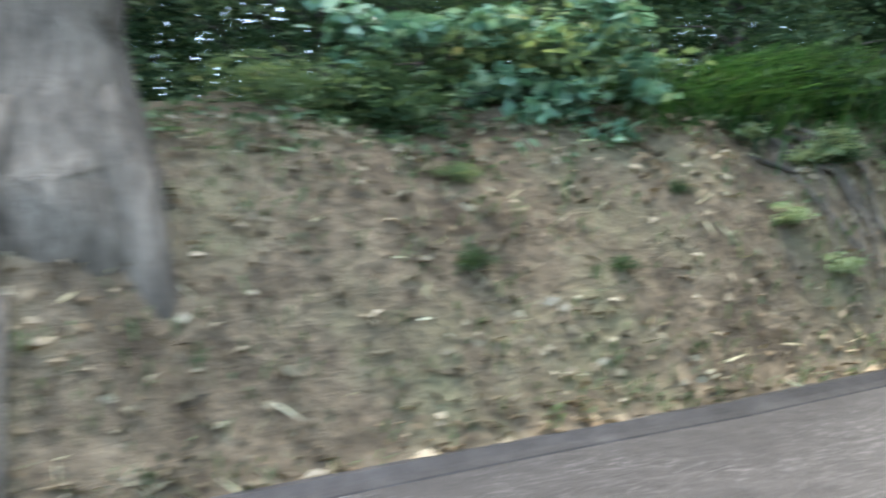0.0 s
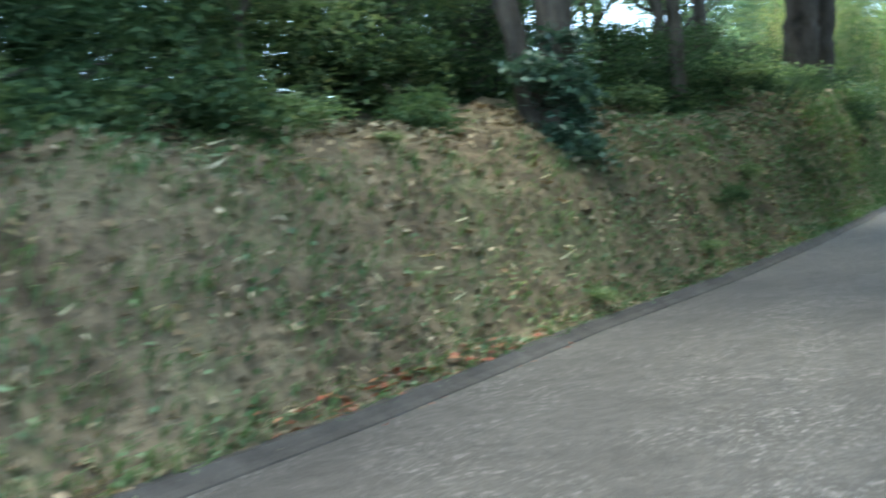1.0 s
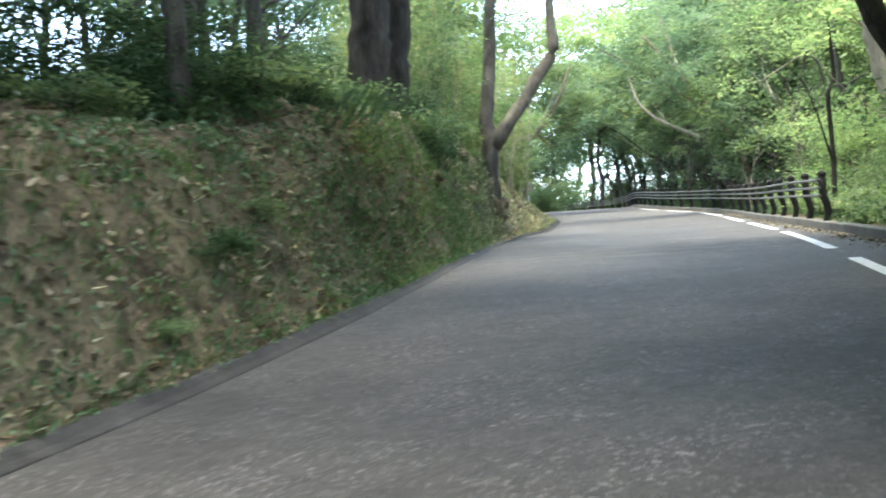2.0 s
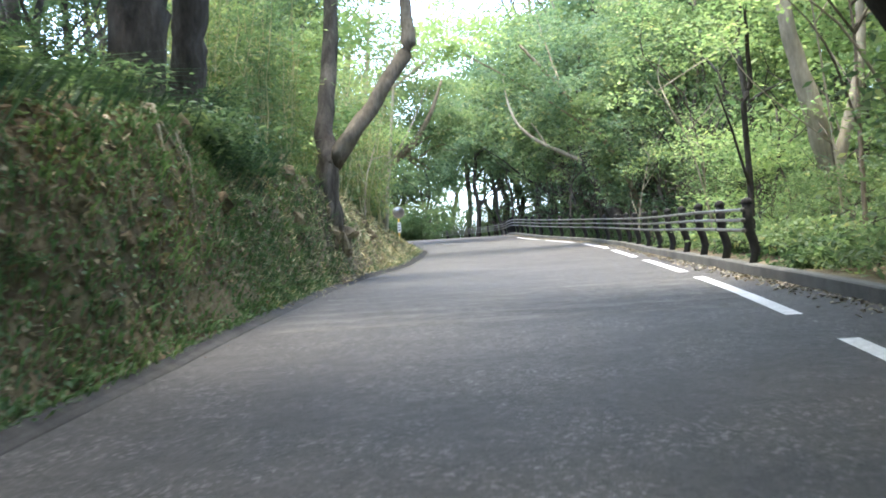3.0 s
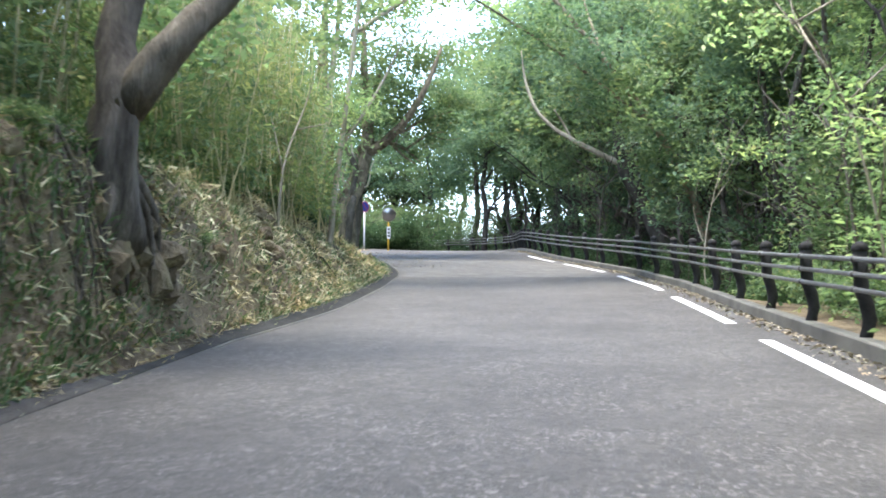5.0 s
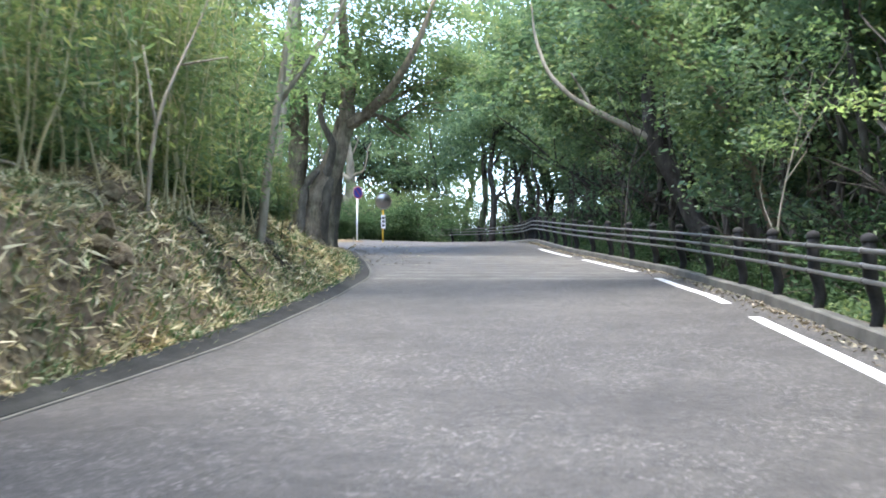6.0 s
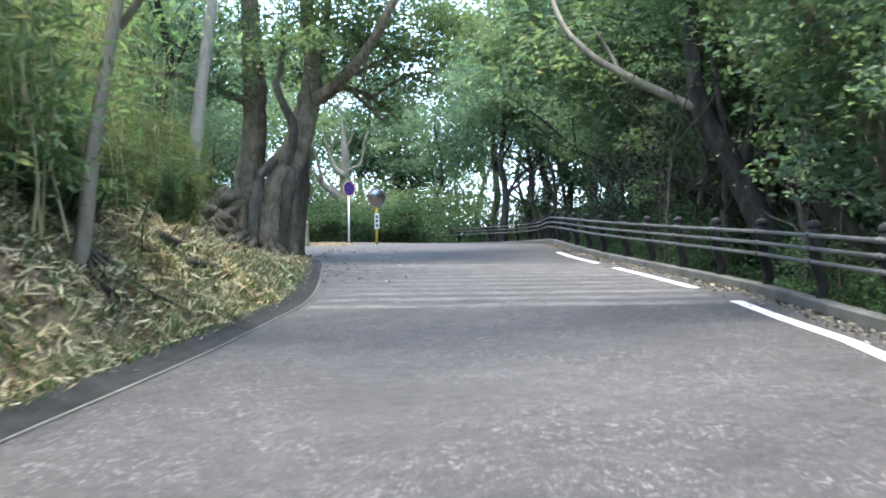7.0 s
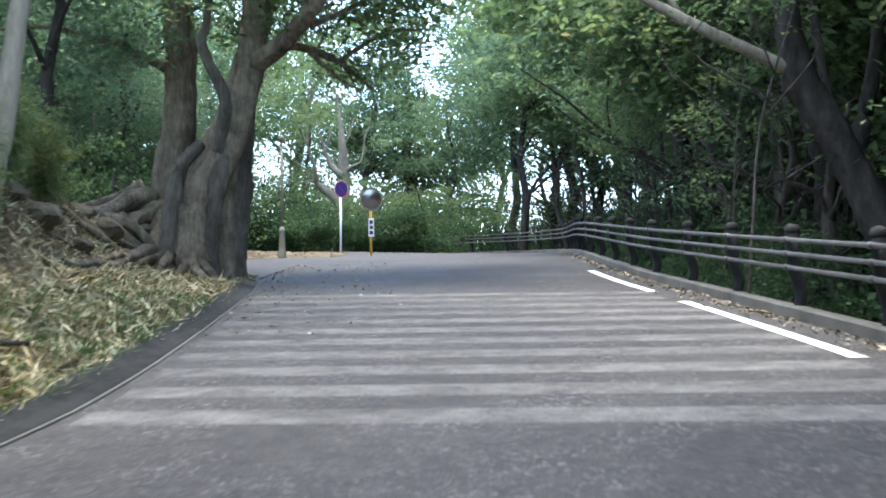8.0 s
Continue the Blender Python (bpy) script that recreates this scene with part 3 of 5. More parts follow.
def plant(rng, kind, p, scale, name, label, group="", tall=(0.9, 1.15)):
    if math.hypot(p.x - OLD_TREE.x, p.y - OLD_TREE.y) < 1.5:
        p = p + Vector((-1.1, 1.6, 0.1))
    m = Matrix.Translation(p) @ Matrix.Rotation(rng.uniform(0, 6.28), 4, "Z") @ Matrix.Rotation(rng.uniform(-0.06, 0.06), 4, "X") @ Matrix.Diagonal((scale, scale, scale * rng.uniform(*tall), 1))
    cat = "shrub" if kind.startswith(("low", "cover")) else "tree"
    return make_tree(name, label, KINDS[kind], m, cat, group)


def woods():
    rng = random.Random(5)
    R = "leafy shrub crowding the roadside fence"
    s = 22.0
    while s < 118:
        k = float(along(KERB_LINE, s))
        dark = s > 60
        gap = 43 < s < 51  # the pale trunk shows here
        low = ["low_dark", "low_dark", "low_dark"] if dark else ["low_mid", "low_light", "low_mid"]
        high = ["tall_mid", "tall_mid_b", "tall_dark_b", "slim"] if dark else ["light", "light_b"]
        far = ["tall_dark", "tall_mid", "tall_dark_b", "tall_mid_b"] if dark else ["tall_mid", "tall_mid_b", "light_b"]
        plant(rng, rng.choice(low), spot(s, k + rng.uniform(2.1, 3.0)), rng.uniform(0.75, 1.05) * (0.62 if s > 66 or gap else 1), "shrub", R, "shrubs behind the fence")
        for q in range(2 if 30 < s < 60 else 0):
            plant(rng, rng.choice(["cover", "cover_mid"]), spot(s + 0.8 + 1.3 * q, k + rng.uniform(1.05, 1.5), -0.1), rng.uniform(0.7, 1.0), "shrub", "low green undergrowth at the foot of the fence", "undergrowth by the fence")
        plant(rng, rng.choice(high), spot(s + 1, k + (16 if 104 < s < 118 else 0) + (rng.uniform(4.2, 6.0) if dark else rng.uniform(3.2, 4.6)) + (3.2 if gap else 1.6 if 36 < s < 62 else 0)), rng.uniform(0.9, 1.2) if dark else rng.uniform(1.15, 1.5), "tree", "dark evergreen tree leaning over the fence" if dark else "fresh green leafy tree behind the fence", "trees below the road")
        if s > 54:
            plant(rng, rng.choice(["full_dark", "full_mid"]), spot(s + rng.uniform(0, 2), k + rng.uniform(9, 12.5)), rng.uniform(0.6, 0.75), "tree", "dense dark tree low on the slope below the road", "trees below the road")
            plant(rng, "slim", spot(s + rng.uniform(0, 2), k + rng.uniform(2.6, 4.5)), rng.uniform(0.75, 1.05) * (0.6 if s > 104 else 1), "tree", "slim leaning trunk in the shade behind the fence", "slim trees behind the fence")
        if int(s * 10) % 3 != 0 and (s < 40 or int(s * 10) % 4 != 0):
            plant(rng, rng.choice(far), spot(s + 2, k + rng.uniform(8.5, 13)), rng.uniform(1.2, 1.6), "tree", "tall tree in the wood below the road", "trees below the road")
        if int(s * 10) % 2 and s < 38:
            plant(rng, rng.choice(far), spot(s + 1, k + rng.uniform(15, 22)), rng.uniform(1.4, 1.8), "tree", "tall tree in the wood below the road", "trees below the road")
        s += 2.7
    # on and behind the bank
    s = -6.0
    while s < 77:
        e = float(along(LEFT_EDGE, s))
        plant(rng, rng.choice(["low_dark", "low_mid", "low_dark"]), spot(s, e - rng.uniform(2.6, 3.8) - (2.5 if s > 66 else 0)), rng.uniform(0.42, 0.62), "shrub", "dark green shrub on the top of the bank", "shrubs on the bank")
        if s < 66:
            plant(rng, rng.choice(["cover", "cover_mid"]), spot(s + 1.3, e - rng.uniform(1.7, 2.3), -0.1), rng.uniform(0.55, 0.9), "shrub", "low dark undergrowth on the edge of the bank", "undergrowth on the bank")
        plant(rng, rng.choice(["cover", "cover_mid"]), spot(s + 0.4, e - rng.uniform(3, 6) - (2 if s > 66 else 0), -0.1), rng.uniform(0.8, 1.2), "shrub", "low dark undergrowth on the edge of the bank", "undergrowth on the bank")
        plant(rng, rng.choice(["low_dark", "low_mid"]), spot(s + 1, e - rng.uniform(5, 8)), rng.uniform(0.5, 0.8), "shrub", "dark green shrub on the top of the bank", "shrubs on the bank")
        if s < 24:
            for q in range(3):
                plant(rng, rng.choice(["cover", "cover_mid", "cover"]), spot(s + q * 0.9, e - rng.uniform(1.45, 2.1), -0.1), rng.uniform(0.6, 0.95), "shrub", "low dark undergrowth on the edge of the bank", "undergrowth on the bank")
            plant(rng, rng.choice(["low_dark", "low_mid"]), spot(s + 0.7, e - rng.uniform(2.6, 4.0)), rng.uniform(0.6, 0.9), "shrub", "dark green shrub on the top of the bank", "shrubs on the bank")
            plant(rng, "full_dark", spot(s + 0.4, e - rng.uniform(8, 11)), rng.uniform(0.7, 0.9), "tree", "dense dark tree at the back of the bank", "trees on the bank")
        if s < 18 or s > 44:
            plant(rng, rng.choice(["tall_dark", "tall_mid", "tall_dark_b"]), spot(s + 1.2, e - rng.uniform(4.2, 7) - (4.5 if 44 < s < 66 else 0)), rng.uniform(0.8, 1.1), "tree", "tall tree with a slim trunk on the bank", "trees on the bank")
            plant(rng, rng.choice(["low_mid", "low_dark", "tall_mid"] if s < 18 or s > 66 else ["low_mid", "low_dark"]), spot(s + 0.5, e - rng.uniform(8, 12)), rng.uniform(0.9, 1.2) * (1 if s < 18 or s > 66 else 0.75), "tree", "tall tree with a slim trunk on the bank", "trees on the bank")
        else:
            plant(rng, "slim", spot(s + 1.2, e - rng.uniform(4.0, 7.5)), rng.uniform(0.85, 1.1), "tree", "bare-stemmed slim tree against the sky", "slim trees on the bank")
            plant(rng, "slim", spot(s + 0.2, e - rng.uniform(8, 13)), rng.uniform(0.9, 1.2), "tree", "bare-stemmed slim tree against the sky", "slim trees on the bank")
            if rng.random() < 0.6 and s < 24:
                plant(rng, "tall_mid", spot(s + 1.8, e - rng.uniform(13, 18)), rng.uniform(0.8, 1.0), "tree", "tall tree with a slim trunk on the bank", "trees on the bank")
        s += 2.6
    # beyond the crest: bearing in degrees, distance, size
    for bearing, far, size, kind in CREST + HEDGEROW + CREST_FAR + CREST_LEFT + CREST_LOW + CREST_EAST:
        a = radians(90 - bearing)
        p = Vector((40.2 + far * math.cos(a), 25.9 + far * math.sin(a), 7.2))
        plant(rng, kind, p, size, "tree", "tree standing beyond the crest of the road", "trees at the crest")


CREST = [(61, 46, 1.25, "tall_dark"), (58.5, 52, 1.35, "tall_dark_b"), (56.0, 47, 1.1, "tall_dark"), (57, 60, 1.2, "slim"), 
          (45, 56, 1.0, "slim"), (53.5, 70, 1.0, "slim"), (41, 50, 1.1, "full_mid"), (38, 56, 1.3, "full_dark"), (35, 46, 1.1, "full_mid"), (32, 52, 1.3, "tall_dark"), (29, 42, 1.0, "full_dark"), (26, 48, 1.2, "full_mid"), (30, 30, 0.8, "full_dark"), (24, 27, 0.75, "full_dark"), (35, 40, 0.9, "full_dark"), ]
CREST_LEFT = [(25, 24, 0.85, "full_dark"), (33, 20, 0.75, "tall_dark"),
              (28, 33, 0.9, "full_dark"), (33, 30, 0.8, "full_dark"), (36, 34, 0.95, "full_dark"), (31, 40, 1.1, "full_dark"), (36.5, 44, 1.1, "full_dark"), (34, 46, 1.2, "full_dark"), (35, 42, 0.7, "full_mid"), (26, 38, 1.1, "full_dark"),
              (32, 25, 0.8, "low_dark"), (35, 27, 0.9, "low_dark"), (38, 30, 0.9, "low_dark"), (28, 26, 1.0, "low_dark"), (33, 34, 1.2, "low_dark"), (37, 36, 1.2, "low_dark")]
CREST_LOW = [
    (25, 34, 1.3, "low_dark"), (29, 27, 1.1, "low_dark"), (33, 36, 1.3, "low_mid"), (37, 42, 1.4, "low_dark"), (40, 44, 1.3, "low_mid"), (43, 48, 1.3, "low_dark"), (46, 54, 1.3, "low_mid")]
CREST_EAST = [
         (64, 40, 1.15, "tall_dark_b"), (66, 50, 1.3, "tall_mid_b"), (68, 42, 1.2, "full_mid"), (70, 34, 1.1, "full_dark"), (62, 60, 1.2, "slim"), (59.5, 48, 0.9, "low_dark"), (55.2, 55, 1.0, "low_dark"), (52, 57, 1.1, "low_dark"), (50.5, 58, 1.1, "low_mid"), (57.5, 52, 1.0, "low_mid")]
HEDGEROW = [(42.0 + 0.66 * k, 47 + (k * 7) % 15 + (8 if k > 9 else 0), 0.8 + 0.12 * ((k * 5) % 4), ("low_dark", "low_mid", "low_dark", "low_dark")[k % 4]) for k in range(34)]
CREST_FAR = [(44.5, 70, 1.5, "full_dark"), (54.5, 72, 1.5, "full_mid")]
woods()
rng = random.Random(8)
for kind, s, u, sc in (("light_b", 68, -8.0, 1.5), ("tall_mid_b", 66, 8.6, 1.25), ("tall_mid", 73, 8.8, 1.2), ("tall_dark", 80, 6.5, 1.35), ("tall_mid_b", 85, 7.5, 1.4), ("tall_dark_b", 91, 6.5, 1.5), ("tall_dark", 96, 8.0, 1.6)):
    plant(rng, kind, spot(s, u), sc, "tree", "leafy tree reaching over the road", "trees over the road")
for x, y, kind, sc in ((-3.5, 12, "full_dark", 0.8), (-1.0, 12.5, "full_dark", 0.8), (-5.0, 10.5, "full_mid", 0.7), (1.5, 12.2, "full_mid", 0.75), (-2.6, 9.6, "low_dark", 0.7), (-0.9, 9.8, "low_dark", 0.7), (-3.9, 8.8, "low_mid", 0.7), (0.4, 10.2, "low_dark", 0.75), (4, 13.5, "full_dark", 0.8)):
    plant(rng, kind, Vector((x, y, 2.0)), sc, "shrub" if "low" in kind else "tree", "dense dark growth at the back of the bank", "growth behind the bend")


for k in range(13):
    x, y = -7 + 1.75 * k, (16.2, 18.4, 17.2)[k % 3] + max(0, k - 6) * 0.75
    plant(rng, ("full_dark", "full_dark", "full_mid")[k % 3], Vector((x, y, plan_height(x, y) - 0.3)), 0.72 + 0.06 * (k % 4), "tree", "dense dark growth at the back of the bank", "growth behind the bend")
for k in range(6):
    x, y = 5.2 + 1.1 * k, 15.6 + 0.15 * k
    plant(rng, ("low_dark", "low_dark", "low_mid")[k % 3], Vector((x, y, plan_height(x, y) - 0.1)), 0.8 + 0.08 * (k % 4), "shrub", "dense dark growth at the back of the bank", "growth behind the bend")


# the dense evergreen wood below the road from the rise to the crest
rng = random.Random(91)
for k in range(15):
    s = 60 + 2.9 * k
    u = float(along(KERB_LINE, s))
    if k % 2 and s > 70:
        plant(rng, ("full_dark", "full_mid")[k // 2 % 2], spot(s, u + rng.uniform(6.0, 8.5)), rng.uniform(0.9, 1.1), "tree", "dense dark evergreen tree behind the fence", "evergreens behind the fence")
    plant(rng, "full_dark", spot(s + 1.2, u + rng.uniform(13, 17)), rng.uniform(0.85, 1.0), "tree", "dense dark evergreen tree behind the fence", "evergreens behind the fence")
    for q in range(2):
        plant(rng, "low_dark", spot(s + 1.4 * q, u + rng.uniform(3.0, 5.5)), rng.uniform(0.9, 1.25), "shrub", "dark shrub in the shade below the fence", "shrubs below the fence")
for bearing, far, size, kind in ((52.6, 58, 0.95, "tall_dark"), (55.4, 55, 1.2, "tall_dark_b"), (57.6, 52, 1.1, "tall_dark"), (59.6, 49, 1.1, "full_dark"), (62, 46, 1.2, "full_dark"), (48.4, 63, 1.2, "tall_dark"), (50.7, 66, 1.3, "tall_mid")):
    a = radians(90 - bearing)
    plant(rng, kind, Vector((40.2 + far * math.cos(a), 25.9 + far * math.sin(a), 7.4)), size, "tree", "tree standing beyond the crest of the road", "trees at the crest")
# tall trees added to shade the road, crowns reaching over it: unseen in the bend, then again at the crest
SHADE_TREES = [(13.5, -9.0, 1.2, 0.05), (21.5, -7.6, 1.1, 0.12), (33, -7.8, 1.1, 0.12), (22, 6.8, 1.25, 0.45), (26, 6.6, 1.3, 0.5), (30, 6.8, 1.3, 0.5), (34, 6.6, 1.3, 0.5), (38, 7.0, 1.3, 0.5), (84, 7.4, 1.35, 0.22), (89, 7.2, 1.4, 0.22)]
for k, (s, u, size, tilt) in enumerate(SHADE_TREES):
    p = spot(s, u, -0.2)
    lean = math.copysign(tilt, u)
    d = at_station(s, u + 1) - at_station(s, u)
    turn = math.atan2(d[1], d[0])
    m = Matrix.Translation(p) @ Matrix.Rotation(turn, 4, "Z") @ Matrix.Rotation(-lean, 4, "Y") @ Matrix.Rotation(k * 1.3, 4, "Z") @ Matrix.Diagonal((size, size, size, 1))
    make_tree("tree", "tall tree leaning over the road, added for its shade", KINDS[("tall_mid_b", "tall_mid")[k % 2]], m, "tree", "trees over the road")
for x, y, size in ((14.6, 21.6, 0.85), (16.4, 22.4, 0.9), (13.0, 20.4, 0.8), (17.4, 24.5, 0.95)):
    plant(rng, "full_dark", Vector((x, y, plan_height(x, y) - 0.3)), size, "tree", "dense dark tree at the back of the bank", "trees on the bank")
# leafy undergrowth along the top edge of the bank under the large trees
for k in range(26):
    s = 33.5 + 0.5 * k
    plant(rng, ("cover", "low_dark", "cover", "cover_mid")[k % 4], spot(s, float(along(LEFT_EDGE, s)) - rng.uniform(0.95, 2.3), -0.12), rng.uniform(0.35, 0.5) if k % 4 == 1 else rng.uniform(0.6, 1.0), "shrub", "dark leafy undergrowth drooping over the bank", "undergrowth on the bank")


# trees that stand out
def limb_tree(name, label, base, limbs, bark, leaves=(), category="tree", seed=1, sides=10, gnarl=0.16, pale=()):
    """limbs: (points with radii) in world metres; leaves: (centre, radii, clumps, material, length, width)."""
    base = Vector(base)
    rng, rs = random.Random(seed), np.random.RandomState(seed)
    root = thing(name, label, category, at=Matrix.Translation(base))
    for n, limb in enumerate(limbs):
        line = smooth_line(np.array(limb, float), 0.22 if limb[0][3] > 0.1 else 0.3)
        pts = [Vector(q[:3]) - base + Vector((rng.uniform(-1, 1), rng.uniform(-1, 1), 0)) * min(0.02, q[3] * 0.15) for q in line]
        rad = [max(0.003, q[3]) for q in line]
        v, f = tube(pts, rad, sides if limb[0][3] > 0.1 else max(6, sides // 2), True)
        m = len(v) // len(pts)
        for i, q in enumerate(v):
            c, w = pts[i // m], Vector(q) - pts[i // m]
            a = 2 * math.pi * (i % m) / m
            flute = noise.noise(Vector((math.cos(a) * 1.7, math.sin(a) * 1.7, (i // m) * 0.09 + n * 5.3 + seed))) + 0.45 * noise.noise(Vector((math.cos(a) * 3.6, math.sin(a) * 3.6, (i // m) * 0.35 + n * 2.1 + seed)))
            v[i] = c + w * (1 + 1.5 * gnarl * flute)
        part("trunk" if limb[0][3] > 0.1 else "branch", mesh_data("limb", v, f, BARK_PALE if n in pale and bark is BARK_DARK else BARK_GREY if n in pale else bark, True), root)
    for c, r, clumps, mat, ll, lw in leaves:
        pts = crown_points(rs, clumps, r, Vector(c) - base, 16, min(0.32, 0.5 * r[0]))
        part("crown", quads_data("crown", blades(pts, ll, lw, rs, per=16), mat), root)
    return root


def flaring_roots(x, y, bearings, reach, r0, seed):
    """Roots that leave the stem a little above the soil and run down and out along it."""
    rng, out = random.Random(seed), []
    for b in bearings:
        dx, dy = math.cos(radians(b)), math.sin(radians(b))
        far, limb = reach * rng.uniform(0.75, 1.25), []
        for k, (out_by, lift) in enumerate(((0.12, 0.95), (0.32, 0.5), (0.55, 0.2), (0.8, 0.07), (1.0, -0.05))):
            px, py = x + dx * far * out_by + rng.uniform(-0.1, 0.1) * k / 3, y + dy * far * out_by + rng.uniform(-0.1, 0.1) * k / 3
            limb.append((px, py, plan_height(px, py) + lift * 0.8, r0 * (1 - 0.19 * k) * rng.uniform(0.85, 1.1)))
        out.append(limb)
    return out


for tx, ty, tz, r, lean, bark in ((22.15, 20.45, 4.75, 0.36, (0.35, -0.2), BARK_DARK), (23.8, 21.3, 5.0, 0.24, (0.3, -0.15), BARK_DARK)):
    limb_tree("large_tree", "large dark tree trunk on the edge of the bank", (tx, ty, tz - 0.3),
              [[(tx - 0.1, ty + 0.1, tz - 0.9, r * 1.7), (tx, ty, tz, r * 1.12), (tx + lean[0] * 0.4, ty + lean[1] * 0.4, tz + 1.6, r), (tx + lean[0], ty + lean[1], tz + 4.5, r * 0.8), (tx + lean[0], ty + lean[1], tz + 9, r * 0.5)],
               [(tx + lean[0], ty + lean[1], tz + 4.3, r * 0.45), (tx + 1.3, ty - 0.5, tz + 6.2, r * 0.32), (tx + 2.3, ty - 0.6, tz + 8.5, r * 0.16)]]
              + flaring_roots(tx, ty, (-105, -70, -45, -10), 1.0, r * 0.36, int(tx)),
              bark, [((tx + 0.6, ty - 0.8, tz + 8.8), (3.2, 3.2, 2.0), 260, LEAF_MID, 0.2, 0.09)], seed=int(tx), sides=14)
limb_tree("forked_tree", "forked tree rooted in the face of the bank", (29.0, 23.25, 4.7),
          [[(29.1, 23.5, 4.3, 0.46), (29.0, 23.32, 4.62, 0.36), (28.95, 23.23, 4.88, 0.28), (28.98, 23.17, 5.11, 0.235), (29.01, 23.1, 5.47, 0.206), (29.08, 23.27, 5.94, 0.172), (29.32, 23.34, 6.91, 0.156), (29.63, 23.46, 7.93, 0.141), (29.85, 23.53, 9.06, 0.124), (30.03, 23.36, 11.2, 0.068)],
           [(29.03, 23.08, 5.35, 0.18), (29.18, 22.79, 5.79, 0.161), (29.64, 22.59, 6.36, 0.146), (29.95, 22.41, 6.93, 0.147), (30.3, 22.21, 7.44, 0.156), (30.42, 22.2, 7.91, 0.131), (30.45, 22.26, 8.69, 0.103), (30.5, 22.14, 10.5, 0.057)]]
          + [[(28.9 + 0.1 * k, 23.15 + 0.05 * k, 4.85, 0.09), (28.82 + 0.22 * k, 23.0 + 0.12 * k, 4.55, 0.06), (28.75 + 0.27 * k + 0.08 * (k % 2), 22.98 + 0.15 * k, 4.2, 0.04), (28.85 + 0.26 * k, 22.94 + 0.16 * k, 3.8, 0.015)] for k in range(5)],
          BARK, [((29.9, 23.3, 10.6), (2.6, 2.6, 1.6), 240, LEAF_LIGHT, 0.17, 0.07), ((30.9, 24.3, 7.4), (1.3, 1.3, 1.6), 150, LEAF_LIGHT, 0.16, 0.065)], seed=4, sides=14, pale=(1,))
for x, y, r, lean, z in ((22.2, 23.1, 0.17, -0.1, 4.6), (15.4, 16.5, 0.12, 0.1, 3.3), (46.2, 36.15, 0.11, 1.5, 5.6)):
    limb_tree("tree", "pale leaning trunk on the top of the bank" if z > 5 else "dark upright trunk on the top of the bank", (x, y, z),
              [[(x - 0.05, y, z - 0.6, r * 1.3), (x, y, z + 0.6, r), (x + lean * 0.4, y + 0.1, z + 4, r * 0.85), (x + lean, y + 0.2, z + 9, r * 0.5)]],
              BARK_PALE if z > 5 else BARK, [((x + lean, y + 0.2, z + 8.5), (2.2, 2.2, 1.8), 150, LEAF_MID, 0.2, 0.09)], seed=int(x * 10))
def sapling(s, u, seed):
    """A thin pale stem with a few forking twigs and sparse leaves."""
    rng = random.Random(seed)
    p = spot(s, u)
    h, lean = rng.uniform(3.6, 7.0), Vector((rng.uniform(-1.2, 1.2), rng.uniform(-1.0, 1.4), 0))
    stem = [p + lean * (q * q) + Vector((rng.uniform(-0.1, 0.1), rng.uniform(-0.1, 0.1), h * q - 0.3)) for q in (0, 0.25, 0.5, 0.75, 1)]
    r = rng.uniform(0.024, 0.045) * (1 if s < 64 else 0.75)
    limbs, leaves = [[(*v, r * (1 - 0.18 * i)) for i, v in enumerate(stem)]], []
    for i in (1, 2, 2, 3, 3):
        a = stem[i].lerp(stem[i + 1], rng.random())
        b = a + Vector((rng.uniform(-1, 1), rng.uniform(-1, 1), rng.uniform(0.5, 1.3)))
        c = b + Vector((rng.uniform(-0.7, 0.7), rng.uniform(-0.7, 0.7), rng.uniform(0.1, 0.9)))
        limbs.append([(*a, r * 0.55), (*b, r * 0.4), (*c, r * 0.15)])
        leaves.append((tuple(c), (0.5, 0.5, 0.3), 8, LEAF_LIGHT if s < 64 else LEAF_MID, 0.13, 0.055))
    limb_tree("sapling", "thin pale sapling with forking twigs behind the fence", tuple(p), limbs, (BARK_PALE, BARK_GREY)[seed % 2] if s < 64 else BARK, leaves, seed=seed, sides=6)


for k in range(18):
    s = 40.5 + 2.9 * k
    sapling(s, float(along(KERB_LINE, s)) + 1.0 + 0.55 * (k * 5 % 4), 300 + k)
limb_tree("bent_sapling", "thin dark sapling with a kinked stem", (31.9, 16.35, 3.0),
          [[(31.95, 16.4, 2.7, 0.07), (31.9, 16.35, 4.6, 0.055), (31.75, 16.3, 5.75, 0.05), (31.95, 16.25, 6.05, 0.05), (31.85, 16.2, 6.6, 0.04), (31.0, 15.9, 7.2, 0.02)],
           [(31.85, 16.35, 4.4, 0.03), (31.5, 16.45, 5.3, 0.02), (31.0, 16.5, 6.0, 0.012)]],
          BARK_DARK, [((31.6, 16.2, 7.6), (1.2, 1.2, 0.8), 60, LEAF_LIGHT, 0.15, 0.06)], seed=5, sides=7)
limb_tree("pale_trunk_tree", "tree with a thick pale sunlit trunk", (34.6, 15.5, 3.2),
          [[(34.75, 15.5, 2.6, 0.42), (34.6, 15.55, 3.8, 0.25), (34.3, 15.85, 5.6, 0.20), (33.9, 16.2, 8.0, 0.15), (33.7, 16.3, 11.0, 0.1)],
           [(34.5, 15.65, 4.6, 0.12), (35.2, 15.2, 7.0, 0.1), (35.4, 15.2, 10, 0.07)]],
          BARK_PALE, [((34.2, 16.0, 11.0), (2.8, 2.8, 1.8), 200, LEAF_LIGHT, 0.18, 0.07)], seed=6)
